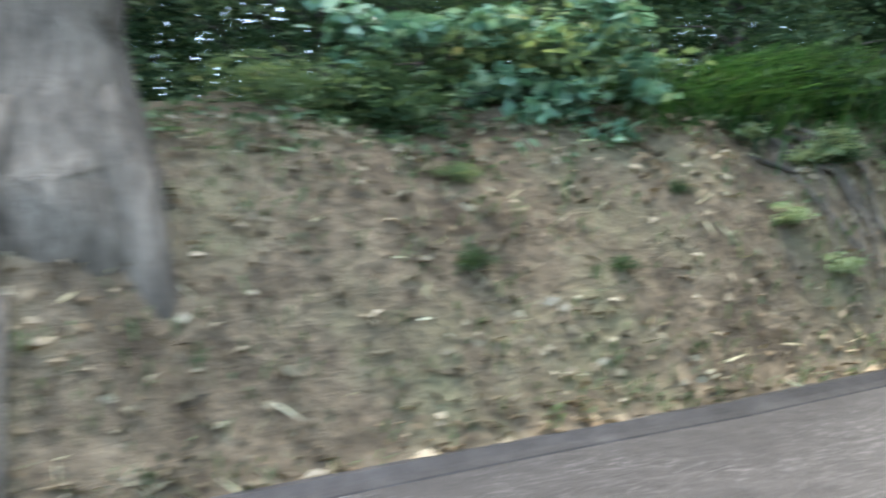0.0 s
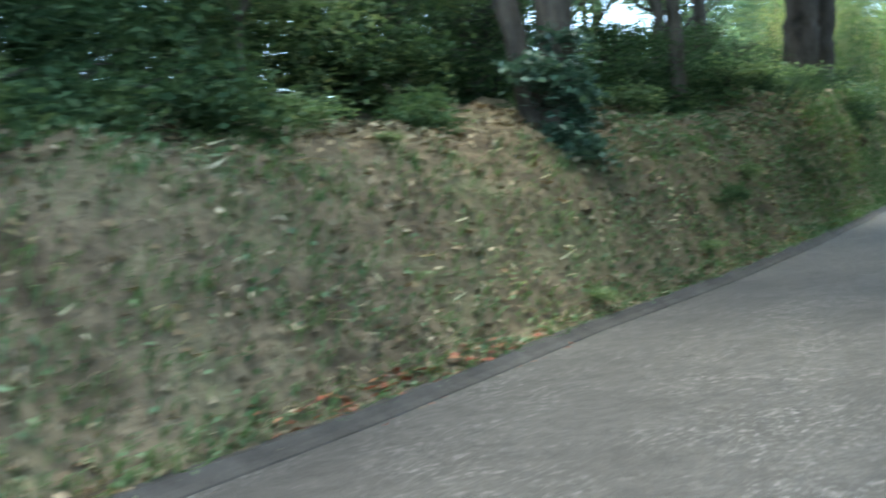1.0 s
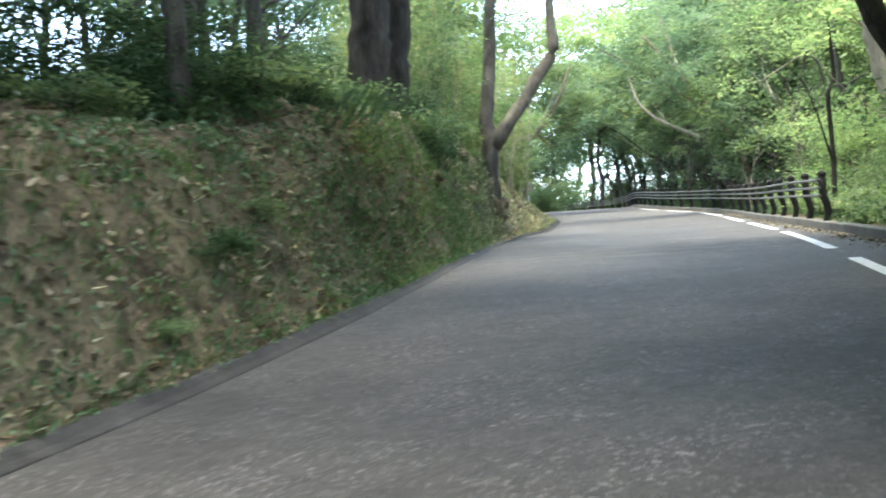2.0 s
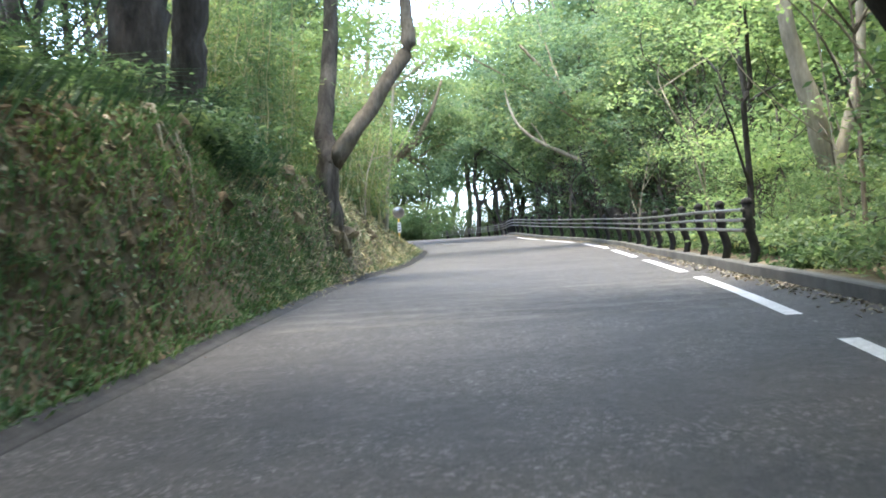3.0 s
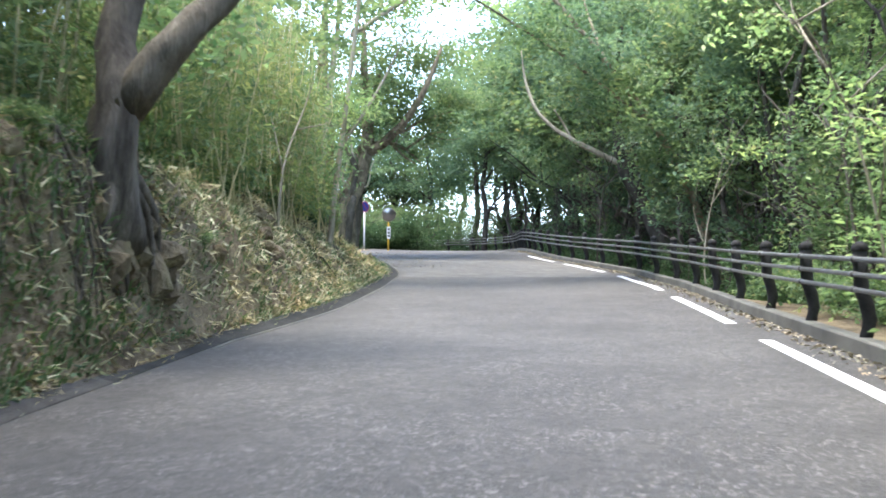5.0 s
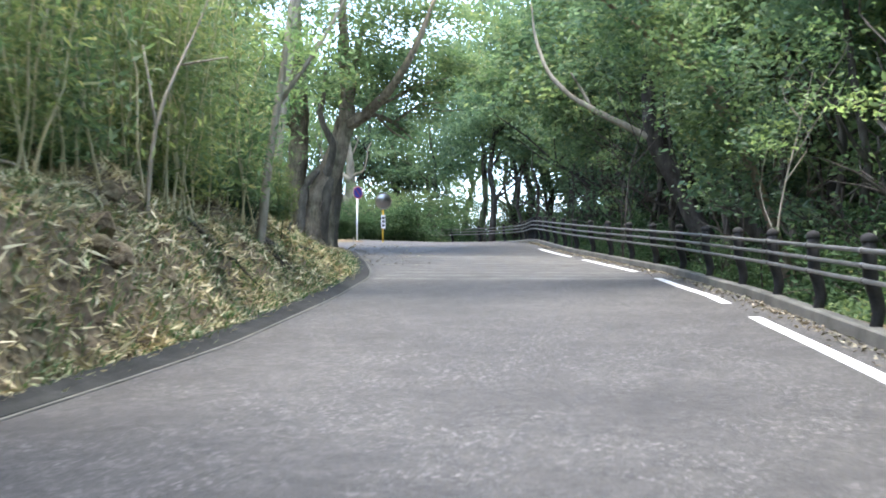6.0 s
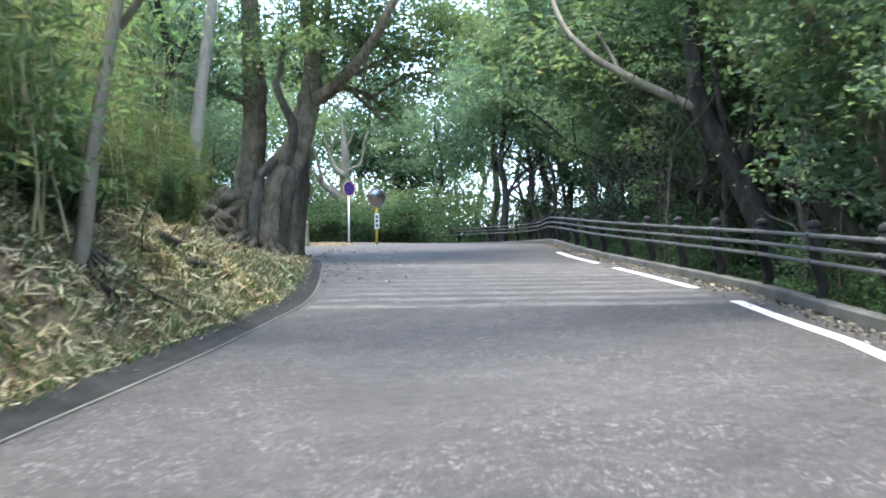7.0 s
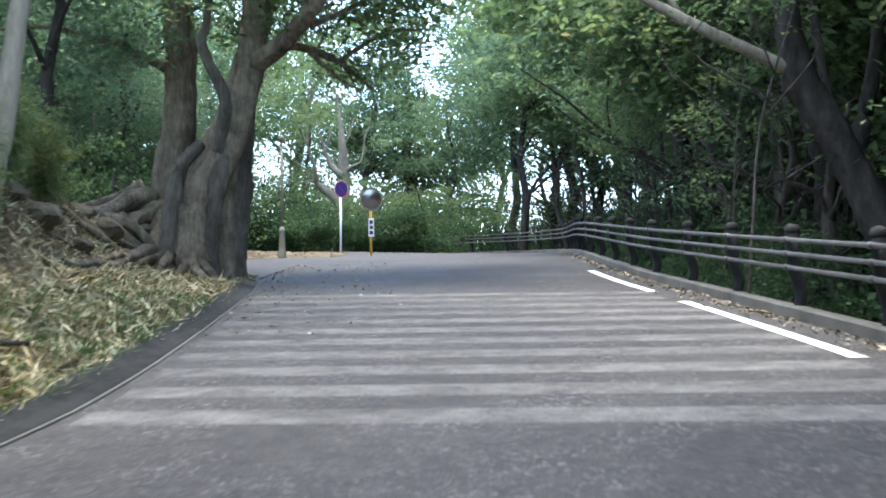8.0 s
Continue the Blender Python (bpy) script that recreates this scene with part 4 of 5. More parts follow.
limb_tree("leaning_tree", "dark leaning tree trunk beside the road", (23.6, 10.6, 1.6),
          [[(24.2, 10.2, 1.4, 0.22), (23.2, 11.1, 3.4, 0.17), (22.3, 11.9, 5.0, 0.14), (21.6, 12.4, 7.5, 0.10)]],
          BARK_DARK, [((21.6, 12.4, 8.6), (2.2, 2.2, 1.3), 160, LEAF_MID, 0.18, 0.08)], seed=7)
limb_tree("slim_leaning_tree", "slim pale-stemmed tree leaning over the bank", (40.2, 30.3, 4.9),
          [[(39.95, 30.3, 4.5, 0.075), (40.15, 30.3, 6.1, 0.062), (40.55, 30.3, 8.2, 0.052), (41.0, 30.3, 11.0, 0.035)],
           [(40.5, 30.4, 7.2, 0.04), (41.0, 30.0, 8.2, 0.03), (41.6, 29.6, 9.6, 0.015)], [(41.0, 30.6, 9.6, 0.05), (42.4, 29.9, 10.8, 0.04), (44.2, 31.0, 11.8, 0.03), (46.4, 32.4, 12.6, 0.015)]],
          BARK_PALE, [((41.2, 30.6, 10.2), (1.9, 1.9, 1.5), 70, LEAF_MID, 0.17, 0.07), ((40.6, 30.9, 7.6), (1.0, 1.0, 1.4), 80, LEAF_LIGHT, 0.16, 0.05), ((46.6, 32.6, 12.6), (2.6, 2.6, 1.6), 90, LEAF_LIGHT, 0.18, 0.075)], seed=8, sides=8)
REACH = [(47.9, 25.8, 6.2), (47.5, 26.3, 7.3), (46.9, 26.9, 8.3), (46.4, 27.4, 9.3), (45.6, 27.6, 9.4), (44.4, 28.2, 10.1), (47.1, 25.6, 7.0), (46.2, 26.5, 8.4)]
limb_tree("reaching_tree", "slim leafy tree reaching over the road from below the fence", (48.4, 25.4, 3.2),
          [[(48.6, 25.2, 2.6, 0.13), (48.3, 25.6, 5.0, 0.11), (47.6, 26.4, 7.6, 0.085), (46.6, 27.6, 9.8, 0.065), (45.6, 28.6, 11.4, 0.045)],
           [(47.4, 26.7, 8.2, 0.05), (45.4, 27.9, 9.6, 0.035), (43.2, 28.9, 10.6, 0.025), (41.2, 29.2, 11.0, 0.012)],
           [(46.6, 27.6, 9.8, 0.04), (47.6, 28.6, 11.4, 0.03), (47.9, 29.2, 13.0, 0.012)]],
          BARK_MOSS, [(c, (0.95, 0.95, 0.75), 56, (LEAF_DARK, LEAF_MID)[k % 2], 0.16, 0.07) for k, c in enumerate(REACH)]
          + [((40.8, 28.8, 10.8), (1.3, 1.3, 0.7), 60, LEAF_LIGHT, 0.17, 0.075), ((42.6, 29.0, 11.3), (1.4, 1.4, 0.8), 75, LEAF_LIGHT, 0.17, 0.075), ((44.4, 29.1, 11.9), (1.5, 1.5, 0.8), 45, LEAF_MID, 0.17, 0.075), ((46.0, 28.7, 11.8), (1.5, 1.5, 0.8), 28, LEAF_MID, 0.17, 0.075)], seed=18, sides=9)
limb_tree("dead_sapling", "thin bare pale sapling on the bank", (36.0, 27.8, 4.8),
          [[(35.9, 27.8, 4.6, 0.028), (36.05, 27.85, 6.0, 0.022), (36.7, 27.9, 7.3, 0.010), (37.1, 27.95, 8.2, 0.004)], [(36.05, 27.85, 6.0, 0.02), (36.15, 28.2, 6.9, 0.012)], [(36.4, 27.88, 6.7, 0.015), (36.9, 27.7, 6.85, 0.008)]],
          BARK_PALE, (), seed=9, sides=6)
# the many-stemmed tree at the road's edge near the crest
STEMS = [[(53.1, 42.2, 5.6, 0.80), (53.13, 42.12, 6.27, 0.56), (53.15, 42.04, 6.96, 0.41), (53.23, 42.03, 7.76, 0.345), (53.24, 41.92, 8.75, 0.298), (53.21, 41.85, 9.8, 0.268), (53.11, 41.86, 10.93, 0.239), (52.95, 41.87, 12.9, 0.18), (52.92, 41.69, 15.1, 0.10)],
         [(52.25, 40.75, 5.2, 0.66), (52.27, 40.69, 5.8, 0.52), (52.39, 40.62, 6.55, 0.40), (52.51, 40.57, 7.2, 0.341), (52.82, 40.4, 8.07, 0.307), (53.05, 40.19, 8.88, 0.281), (53.13, 40.02, 9.65, 0.25), (53.19, 40.03, 10.42, 0.188), (53.14, 40.11, 11.77, 0.151), (53.03, 40.06, 13.75, 0.085)],
         [(53.11, 40.05, 9.45, 0.18), (53.17, 39.48, 9.64, 0.156), (53.2, 38.91, 10.02, 0.136), (53.21, 38.37, 10.45, 0.116), (53.23, 37.6, 11.41, 0.087), (53.49, 37.12, 12.8, 0.052)],
         [(53.66, 41.14, 5.7, 0.33), (53.68, 41.12, 6.24, 0.26), (53.7, 41.04, 6.73, 0.206), (53.73, 40.92, 7.61, 0.196), (53.73, 40.83, 8.49, 0.176), (53.84, 40.75, 9.48, 0.157), (54.01, 40.58, 10.68, 0.129), (54.12, 40.26, 12.46, 0.079)],
         [(51.85, 40.74, 5.4, 0.21), (51.87, 40.7, 5.9, 0.17), (51.9, 40.61, 6.44, 0.125), (51.98, 40.6, 7.11, 0.117), (52.18, 40.59, 7.82, 0.109), (52.5, 40.5, 8.16, 0.101)],
         [(52.57, 40.5, 5.4, 0.27), (52.57, 40.45, 5.91, 0.22), (52.52, 40.28, 6.63, 0.146), (52.54, 40.2, 7.31, 0.137), (52.72, 40.22, 7.95, 0.119)],
         [(53.1, 40.7, 5.6, 0.24), (53.13, 40.68, 6.21, 0.189), (53.2, 40.69, 6.88, 0.142), (53.26, 40.7, 7.65, 0.124), (53.27, 40.55, 8.3, 0.095)]]
BOUGHS = [[(52.7, 40.3, 7.95, 0.12), (52.6, 40.2, 8.15, 0.115), (52.61, 40.07, 8.5, 0.11), (52.57, 40.0, 8.92, 0.109), (52.4, 40.16, 9.4, 0.091), (52.29, 40.25, 9.83, 0.082), (52.34, 40.17, 10.09, 0.064), (52.34, 40.08, 10.99, 0.046)],
          [(53.1, 39.95, 9.77, 0.084), (53.98, 39.72, 9.91, 0.072), (54.88, 39.56, 9.74, 0.054), (55.51, 39.43, 9.37, 0.02)],
          [(54.11, 39.71, 9.91, 0.048), (54.68, 39.52, 9.48, 0.039), (54.95, 39.19, 9.24, 0.015)],
          [(54.8, 39.57, 9.78, 0.045), (55.62, 39.2, 10.39, 0.04), (56.45, 39.1, 10.57, 0.018)],
          [(53.2, 39.0, 9.95, 0.055), (54.03, 38.97, 10.31, 0.042), (54.71, 38.69, 10.74, 0.034), (55.6, 38.17, 11.08, 0.015)],
          [(55.6, 39.2, 10.38, 0.025), (56.0, 38.7, 10.2, 0.018), (56.5, 38.3, 10.3, 0.008)],
          [(54.3, 39.65, 9.88, 0.03), (54.8, 39.9, 10.3, 0.022), (55.3, 40.3, 10.7, 0.008)],
          [(53.2, 41.9, 9.6, 0.10), (52.3, 42.8, 10.2, 0.07), (51.2, 43.2, 10.3, 0.04), (50.0, 43.6, 10.0, 0.015)]]
TWIG_LEAVES = [((54.7, 39.4, 10.6), (1.0, 1.0, 0.45), 34), ((56.0, 39.3, 10.6), (0.9, 0.9, 0.45), 36), ((55.2, 39.4, 9.7), (0.6, 0.6, 0.35), 20), ((56.6, 39.9, 10.0), (0.8, 0.8, 0.5), 26), ((53.6, 39.2, 10.8), (0.8, 0.8, 0.4), 30), ((55.6, 38.4, 11.4), (1.4, 1.2, 0.5), 60), ((54.4, 40.6, 10.6), (0.9, 0.9, 0.5), 34)]
HIGH_LEAVES = [((52.24, 39.96, 11.6), (1.7, 1.7, 0.8), 80), ((53.64, 39.77, 11.4), (1.7, 1.7, 0.8), 80), ((54.99, 39.54, 12.32), (1.7, 1.7, 0.8), 90), ((56.44, 39.3, 11.87), (1.7, 1.7, 0.8), 80), ((53.85, 39.56, 10.52), (1.7, 1.7, 0.8), 50), ((57.86, 38.95, 12.91), (1.7, 1.7, 0.8), 90), ((55.91, 40.08, 11.25), (1.7, 1.7, 0.8), 50), ((51.18, 39.81, 10.66), (1.7, 1.7, 0.8), 60)]
LEDGE_ROOTS = []
for k in range(10):
    # long bare roots that run from the trunks along the step in the bank
    reach, deep = 2.2 + 0.62 * (k * 7 % 10), 1.35 + 0.13 * (k * 3 % 10)
    r0 = 0.13 - 0.011 * (k % 6)
    root = []
    for i in range(9):
        t = i / 8
        s = 79.3 - 0.12 * k - reach * t
        q = spot(s, float(along(LEFT_EDGE, s)) - 1.25 - (deep - 1.0) * t ** 0.7 - 0.13 * math.sin(5.5 * t + 1.9 * k), 0.05 + 0.05 * math.sin(9 * t + k) - 0.07 * t ** 3)
        root.append((q.x, q.y, q.z + 0.25 * (1 - t) ** 6, r0 * (1 - 0.78 * t)))
    LEDGE_ROOTS.append(root)
limb_tree("many_stemmed_tree", "old tree with several fused mossy trunks and spreading roots", (52.7, 40.9, 5.7),
          STEMS + BOUGHS + LEDGE_ROOTS + flaring_roots(52.9, 42.0, (135, 160, 185, 205, 228), 2.4, 0.19, 5) + flaring_roots(52.3, 40.7, (200, 225, 250, 275, 300), 0.85, 0.15, 9),
          BARK_MOSS, [((52.6, 41.4, 14.0), (4.2, 4.2, 2.4), 460, LEAF_MID, 0.2, 0.09), ((51.4, 43.3, 10.4), (2.0, 2.0, 1.3), 190, LEAF_DARK, 0.18, 0.08), ((53.3, 37.6, 12.8), (2.2, 2.2, 1.2), 150, LEAF_MID, 0.18, 0.08)]
          + [(c, r, n, LEAF_MID, 0.16, 0.075) for c, r, n in TWIG_LEAVES + HIGH_LEAVES], seed=10, sides=18, gnarl=0.2, pale=(3, 4, 5, 7, 15, 17, 18, 20, 22, 24))
limb_tree("dead_limbed_tree", "dark leaning tree with a bare pale limb over the fence", (57.9, 30.6, 4.3),
          [[(57.95, 30.45, 3.6, 0.42), (57.75, 30.8, 5.2, 0.33), (57.5, 31.3, 6.7, 0.28), (57.2, 31.8, 7.9, 0.25), (56.9, 32.2, 8.9, 0.22), (56.7, 32.3, 10.5, 0.16), (56.8, 32.2, 13.5, 0.09)],
           [(56.9, 32.1, 8.8, 0.11), (56.55, 32.75, 9.2, 0.10), (56.1, 33.4, 9.6, 0.085), (55.7, 34.1, 10.1, 0.07), (55.5, 34.7, 10.8, 0.06), (55.5, 35.1, 11.8, 0.045), (55.4, 35.2, 12.8, 0.02)],
           [(55.95, 33.6, 9.75, 0.05), (55.9, 33.9, 10.3, 0.04), (55.5, 34.0, 10.7, 0.02)],
           [(57.3, 31.6, 7.4, 0.15), (58.1, 31.5, 8.8, 0.12), (58.6, 31.3, 11.0, 0.07)]],
          BARK_DARK, [((57, 32, 13.2), (3.2, 3.2, 2.2), 300, LEAF_DARK, 0.2, 0.09)], seed=11, sides=12, pale=(1, 2))
limb_tree("curved_tree", "dark curved tree trunk in the shade behind the fence", (55.0, 27.9, 4.0),
          [[(55.3, 27.6, 3.4, 0.22), (54.9, 28.3, 5.6, 0.17), (54.55, 28.9, 6.5, 0.15), (54.4, 29.1, 7.4, 0.14), (54.45, 29.0, 8.8, 0.12), (54.1, 29.3, 11.0, 0.07)]],
          BARK_DARK, [((54.2, 29.0, 11.6), (2.0, 2.0, 1.4), 130, LEAF_DARK, 0.19, 0.085)], seed=12)
limb_tree("pale_branching_tree", "bare pale tree with many forking limbs beyond the crest", (78.0, 61.3, 7.5),
          [[(77.99, 61.11, 7.74, 0.360), (77.87, 61.00, 10.38, 0.300), (77.83, 60.91, 11.77, 0.270), (77.77, 60.88, 12.77, 0.200), (77.71, 60.89, 13.53, 0.140), (77.60, 60.94, 14.41, 0.080), (77.42, 61.04, 15.80, 0.040)],
           [(77.64, 60.82, 10.28, 0.220), (77.37, 61.11, 10.81, 0.200), (77.00, 61.54, 11.22, 0.160), (76.77, 61.80, 11.60, 0.110), (76.55, 62.04, 12.00, 0.070), (76.23, 62.42, 12.38, 0.030)],
           [(76.74, 61.54, 11.34, 0.090), (76.63, 61.59, 12.22, 0.075), (76.41, 61.79, 13.09, 0.055), (76.23, 61.95, 13.77, 0.040), (76.02, 62.12, 14.72, 0.020)],
           [(77.01, 61.69, 11.30, 0.080), (76.90, 61.75, 12.01, 0.070), (76.66, 61.97, 12.96, 0.050), (76.57, 61.97, 14.02, 0.035), (76.46, 62.00, 15.15, 0.015)],
           [(76.75, 61.68, 11.48, 0.060), (76.58, 61.90, 11.46, 0.045), (76.27, 62.29, 11.39, 0.030), (75.89, 62.79, 11.35, 0.015)],
           [(77.60, 60.73, 11.68, 0.190), (77.32, 61.05, 12.03, 0.140), (77.13, 61.24, 12.54, 0.100), (76.98, 61.37, 13.12, 0.070), (76.82, 61.51, 13.87, 0.040), (76.69, 61.60, 14.62, 0.020)],
           [(77.13, 61.38, 12.80, 0.050), (77.24, 61.17, 13.50, 0.035), (77.31, 61.02, 14.13, 0.015)],
           [(77.75, 60.84, 11.88, 0.100), (77.96, 60.55, 12.12, 0.070), (78.20, 60.22, 12.32, 0.050), (78.27, 60.07, 12.95, 0.040), (78.28, 60.01, 13.50, 0.035), (78.40, 59.81, 13.95, 0.020)],
           [(77.82, 60.96, 12.99, 0.080), (77.99, 60.70, 13.54, 0.050), (78.08, 60.50, 14.29, 0.030)]],
          BARK_PALE, [((77.5, 61.5, 17.5), (3.0, 3.0, 1.6), 120, LEAF_MID, 0.24, 0.1)], seed=13, sides=8)
# the big trunk and the hanging leaves where the road bends
limb_tree("flared_old_tree", "broad grey-brown trunk with a flaring foot on the bank", (-1.95, 5.85, 1.3),
          [[(-1.95, 6.0, 0.4, 0.34), (-1.96, 5.95, 0.8, 0.44), (-1.96, 5.9, 1.15, 0.54), (-1.97, 5.88, 1.45, 0.59), (-1.97, 5.9, 1.75, 0.56), (-1.96, 5.9, 2.1, 0.46), (-1.94, 5.9, 2.4, 0.40), (-1.92, 5.9, 2.8, 0.375), (-1.9, 5.9, 3.3, 0.36), (-1.88, 5.9, 4.0, 0.335), (-1.85, 5.9, 5.0, 0.30), (-1.8, 6.0, 11, 0.2)],
           [(-2.05, 4.95, 0.2, 0.05), (-2.03, 5.1, 0.95, 0.05), (-2.03, 5.28, 1.5, 0.05), (-2.0, 5.45, 2.1, 0.04)],
           [(-1.85, 4.75, 0.1, 0.045), (-1.9, 4.95, 0.7, 0.05), (-1.95, 5.2, 1.15, 0.04)],
           [(-1.8, 5.8, 2.1, 0.26), (-1.55, 5.7, 1.7, 0.19), (-1.38, 5.64, 1.22, 0.13), (-1.28, 5.62, 0.7, 0.06)]],
          BARK_GREY, [((-2.1, 7.2, 10), (3.0, 3.0, 1.8), 240, LEAF_MID, 0.2, 0.09)], seed=14, sides=36, gnarl=0.09)
limb_tree("hanging_branch", "hanging branch with large pale green leaves", (0.4, 8.6, 4.4),
          [[(-0.4, 9.6, 4.8, 0.05), (0.1, 8.9, 4.1, 0.035), (0.6, 8.3, 3.0, 0.02), (0.7, 8.2, 2.2, 0.008)], [(0.1, 8.9, 4.1, 0.025), (-0.5, 8.4, 3.4, 0.012)], [(0.4, 8.5, 3.5, 0.02), (1.3, 8.2, 2.7, 0.01)]],
          BARK_DARK, [((x, 7.95, z), (0.2, 0.16, 0.15), 7, LEAF_GLOSSY, 0.15, 0.10) for x, z in ((-0.43, 2.97), (-0.05, 2.88), (0.39, 2.94), (0.89, 2.84), (1.17, 2.83), (0.41, 2.47), (0.67, 2.22), (0.47, 2.04), (1.0, 2.52), (1.18, 2.16), (1.47, 2.47), (-0.53, 2.54), (1.37, 3.02))], "branch", seed=15, sides=6)
limb_tree("ivy_clad_tree", "tree trunk wrapped in dark hanging ivy", (11.2, 13.7, 2.4),
          [[(11.2, 13.7, 1.9, 0.26), (11.25, 13.8, 4.0, 0.2), (11.4, 14.0, 8.0, 0.16), (11.5, 14.1, 11, 0.1)], [(11.05, 13.9, 3.0, 0.14), (10.6, 14.3, 6.5, 0.11), (10.4, 14.6, 10, 0.07)]],
          BARK, [((11.2, 13.6, 3.0), (0.27, 0.27, 0.62), 120, LEAF_IVY, 0.13, 0.07), ((11.15, 13.6, 3.6), (0.3, 0.3, 0.4), 60, LEAF_IVY, 0.13, 0.07), ((11.3, 14.0, 10), (2.6, 2.6, 1.8), 180, LEAF_MID, 0.2, 0.09)], seed=16)


# ---------------------------------------------------------------- what grows and lies on the bank
def lying(centres, length, width, rs, tilt=0.35, slope=None):
    n = len(centres)
    a = rs.uniform(0, 2 * math.pi, n)
    d = np.stack([np.cos(a), np.sin(a), rs.normal(size=n) * tilt], 1)
    d /= np.linalg.norm(d, axis=1)[:, None]
    nrm = rs.normal(size=(n, 3)) * tilt + (slope if slope is not None else np.array([0, 0, 1.0]))
    side = np.cross(d, nrm)
    side /= np.linalg.norm(side, axis=1)[:, None]
    lift = np.cross(side, d)
    ln = (length * rs.uniform(0.5, 1.3, n))[:, None]
    w = (width * rs.uniform(0.6, 1.2, n))[:, None]
    return np.stack([centres - d * ln * 0.5, centres + side * w * 0.5 + lift * w * 0.2, centres + d * ln * 0.5, centres - side * w * 0.5 + lift * w * 0.2], 1)


def standing(base, length, width, rs, droop=0.5, lean=None):
    n = len(base)
    a = rs.uniform(0, 2 * math.pi, n)
    out = np.stack([np.cos(a), np.sin(a), np.zeros(n)], 1) * rs.uniform(0.15, droop, n)[:, None]
    if lean is not None:
        out = out + lean
    ln = (length * rs.uniform(0.5, 1.2, n))[:, None]
    side = np.stack([-np.sin(a), np.cos(a), np.zeros(n)], 1) * (width * rs.uniform(0.7, 1.2, n))[:, None] * 0.5
    mid = base + (np.array([0, 0, 0.62]) + out * 0.35) * ln
    tip = base + (np.array([0, 0, 0.80]) + out * 1.1) * ln
    return np.concatenate([np.stack([base - side * 0.6, base + side * 0.6, mid + side, mid - side], 1), np.stack([mid - side, mid + side, tip + side * 0.1, tip - side * 0.1], 1)])


def bank_spots(rs, n, s0, s1, d0, d1, dz=0.0, power=1.0):
    s = rs.uniform(s0, s1, n)
    d = d0 + (d1 - d0) * rs.uniform(0, 1, n) ** power
    return ground_at(s, along(LEFT_EDGE, s) - d, dz)


def stuff(name, quads, mat, label, category):
    return tagged(new(name, quads_data(name, quads, mat)), label, category, kind="stuff")


rs = np.random.RandomState(77)
OUT = np.array([0.45, -0.75, 0.5])
stuff("fallen_leaves", np.concatenate([
    lying(bank_spots(rs, 19000, 5, 42, 0.05, 2.6, 0.016), 0.10, 0.055, rs, 0.5, OUT),
    lying(bank_spots(rs, 7000, 36, 80, 0.05, 2.2, 0.012), 0.08, 0.04, rs, 0.5, OUT),
    lying(bank_spots(rs, 5500, 33, 50, 0.1, 1.6, 0.02), 0.09, 0.045, rs, 0.6, OUT),
    lying(bank_spots(rs, 6500, 12, 78, -0.22, 0.3, 0.03), 0.08, 0.045, rs, 0.3),
    lying(bank_spots(rs, 5000, 60, 80, 0.0, 3.0, 0.02), 0.13, 0.05, rs, 0.6, OUT)]), LEAF_DRY, "dry brown leaf litter scattered on the bank", "leaf litter")
stuff("bamboo_straw", np.concatenate([
    lying(bank_spots(rs, 3600, 48, 78, 0.05, 2.2, 0.06), 0.26, 0.03, rs, 0.75, OUT),
    lying(bank_spots(rs, 2200, 44, 80, -0.2, 0.25, 0.03), 0.15, 0.024, rs, 0.25),
    lying(bank_spots(rs, 14000, 46, 77, 0.0, 2.6, 0.03), 0.24, 0.022, rs, 0.7, OUT),
    lying(bank_spots(rs, 5000, 50, 76, 0.3, 1.7, 0.06), 0.16, 0.028, rs, 0.9, OUT),
    lying(bank_spots(rs, 1400, 6, 46, 0.1, 2.0, 0.02), 0.2, 0.016, rs, 0.6, OUT),
    lying(bank_spots(rs, 2400, 41.5, 49, 0.0, 1.5, 0.045), 0.19, 0.02, rs, 0.7, OUT),
    lying(bank_spots(rs, 900, 44, 58, -0.12, 0.3, 0.04), 0.17, 0.03, rs, 0.4)]), STRAW, "pale dry bamboo leaves and straw on the bank", "leaf litter")
stuff("bank_grass", np.concatenate([
    standing(bank_spots(rs, 5000, 34, 49, 0.02, 0.6, -0.01), 0.13, 0.022, rs, 1.3, np.array([0.25, -0.4, 0])),
    standing(bank_spots(rs, 4500, 20, 33, 0.05, 1.2, -0.01), 0.13, 0.015, rs, 1.2, np.array([0.25, -0.4, 0])),
    standing(bank_spots(rs, 2400, 33, 50, 0.05, 1.0, -0.01), 0.15, 0.016, rs, 1.2, np.array([0.25, -0.4, 0])),
    standing(bank_spots(rs, 4000, 4, 24, 0.1, 1.6, -0.01), 0.13, 0.014, rs, 1.2, np.array([0.2, -0.4, 0])),
    standing(bank_spots(rs, 7000, 50, 74, 0.02, 1.1, -0.01), 0.14, 0.014, rs, 1.2, np.array([0.25, -0.4, 0]))]), GRASS, "short green grass and moss low on the bank", "grass")
stuff("fresh_grass", standing(ground_at(rs.normal(19.3, 0.5, 1600), along(LEFT_EDGE, np.full(1600, 19.3)) - rs.normal(1.8, 0.25, 1600)), 0.6, 0.022, rs, 0.9, np.array([0.35, -0.7, -0.3])), GRASS_FRESH, "tuft of long bright green grass on the bank's edge", "grass")
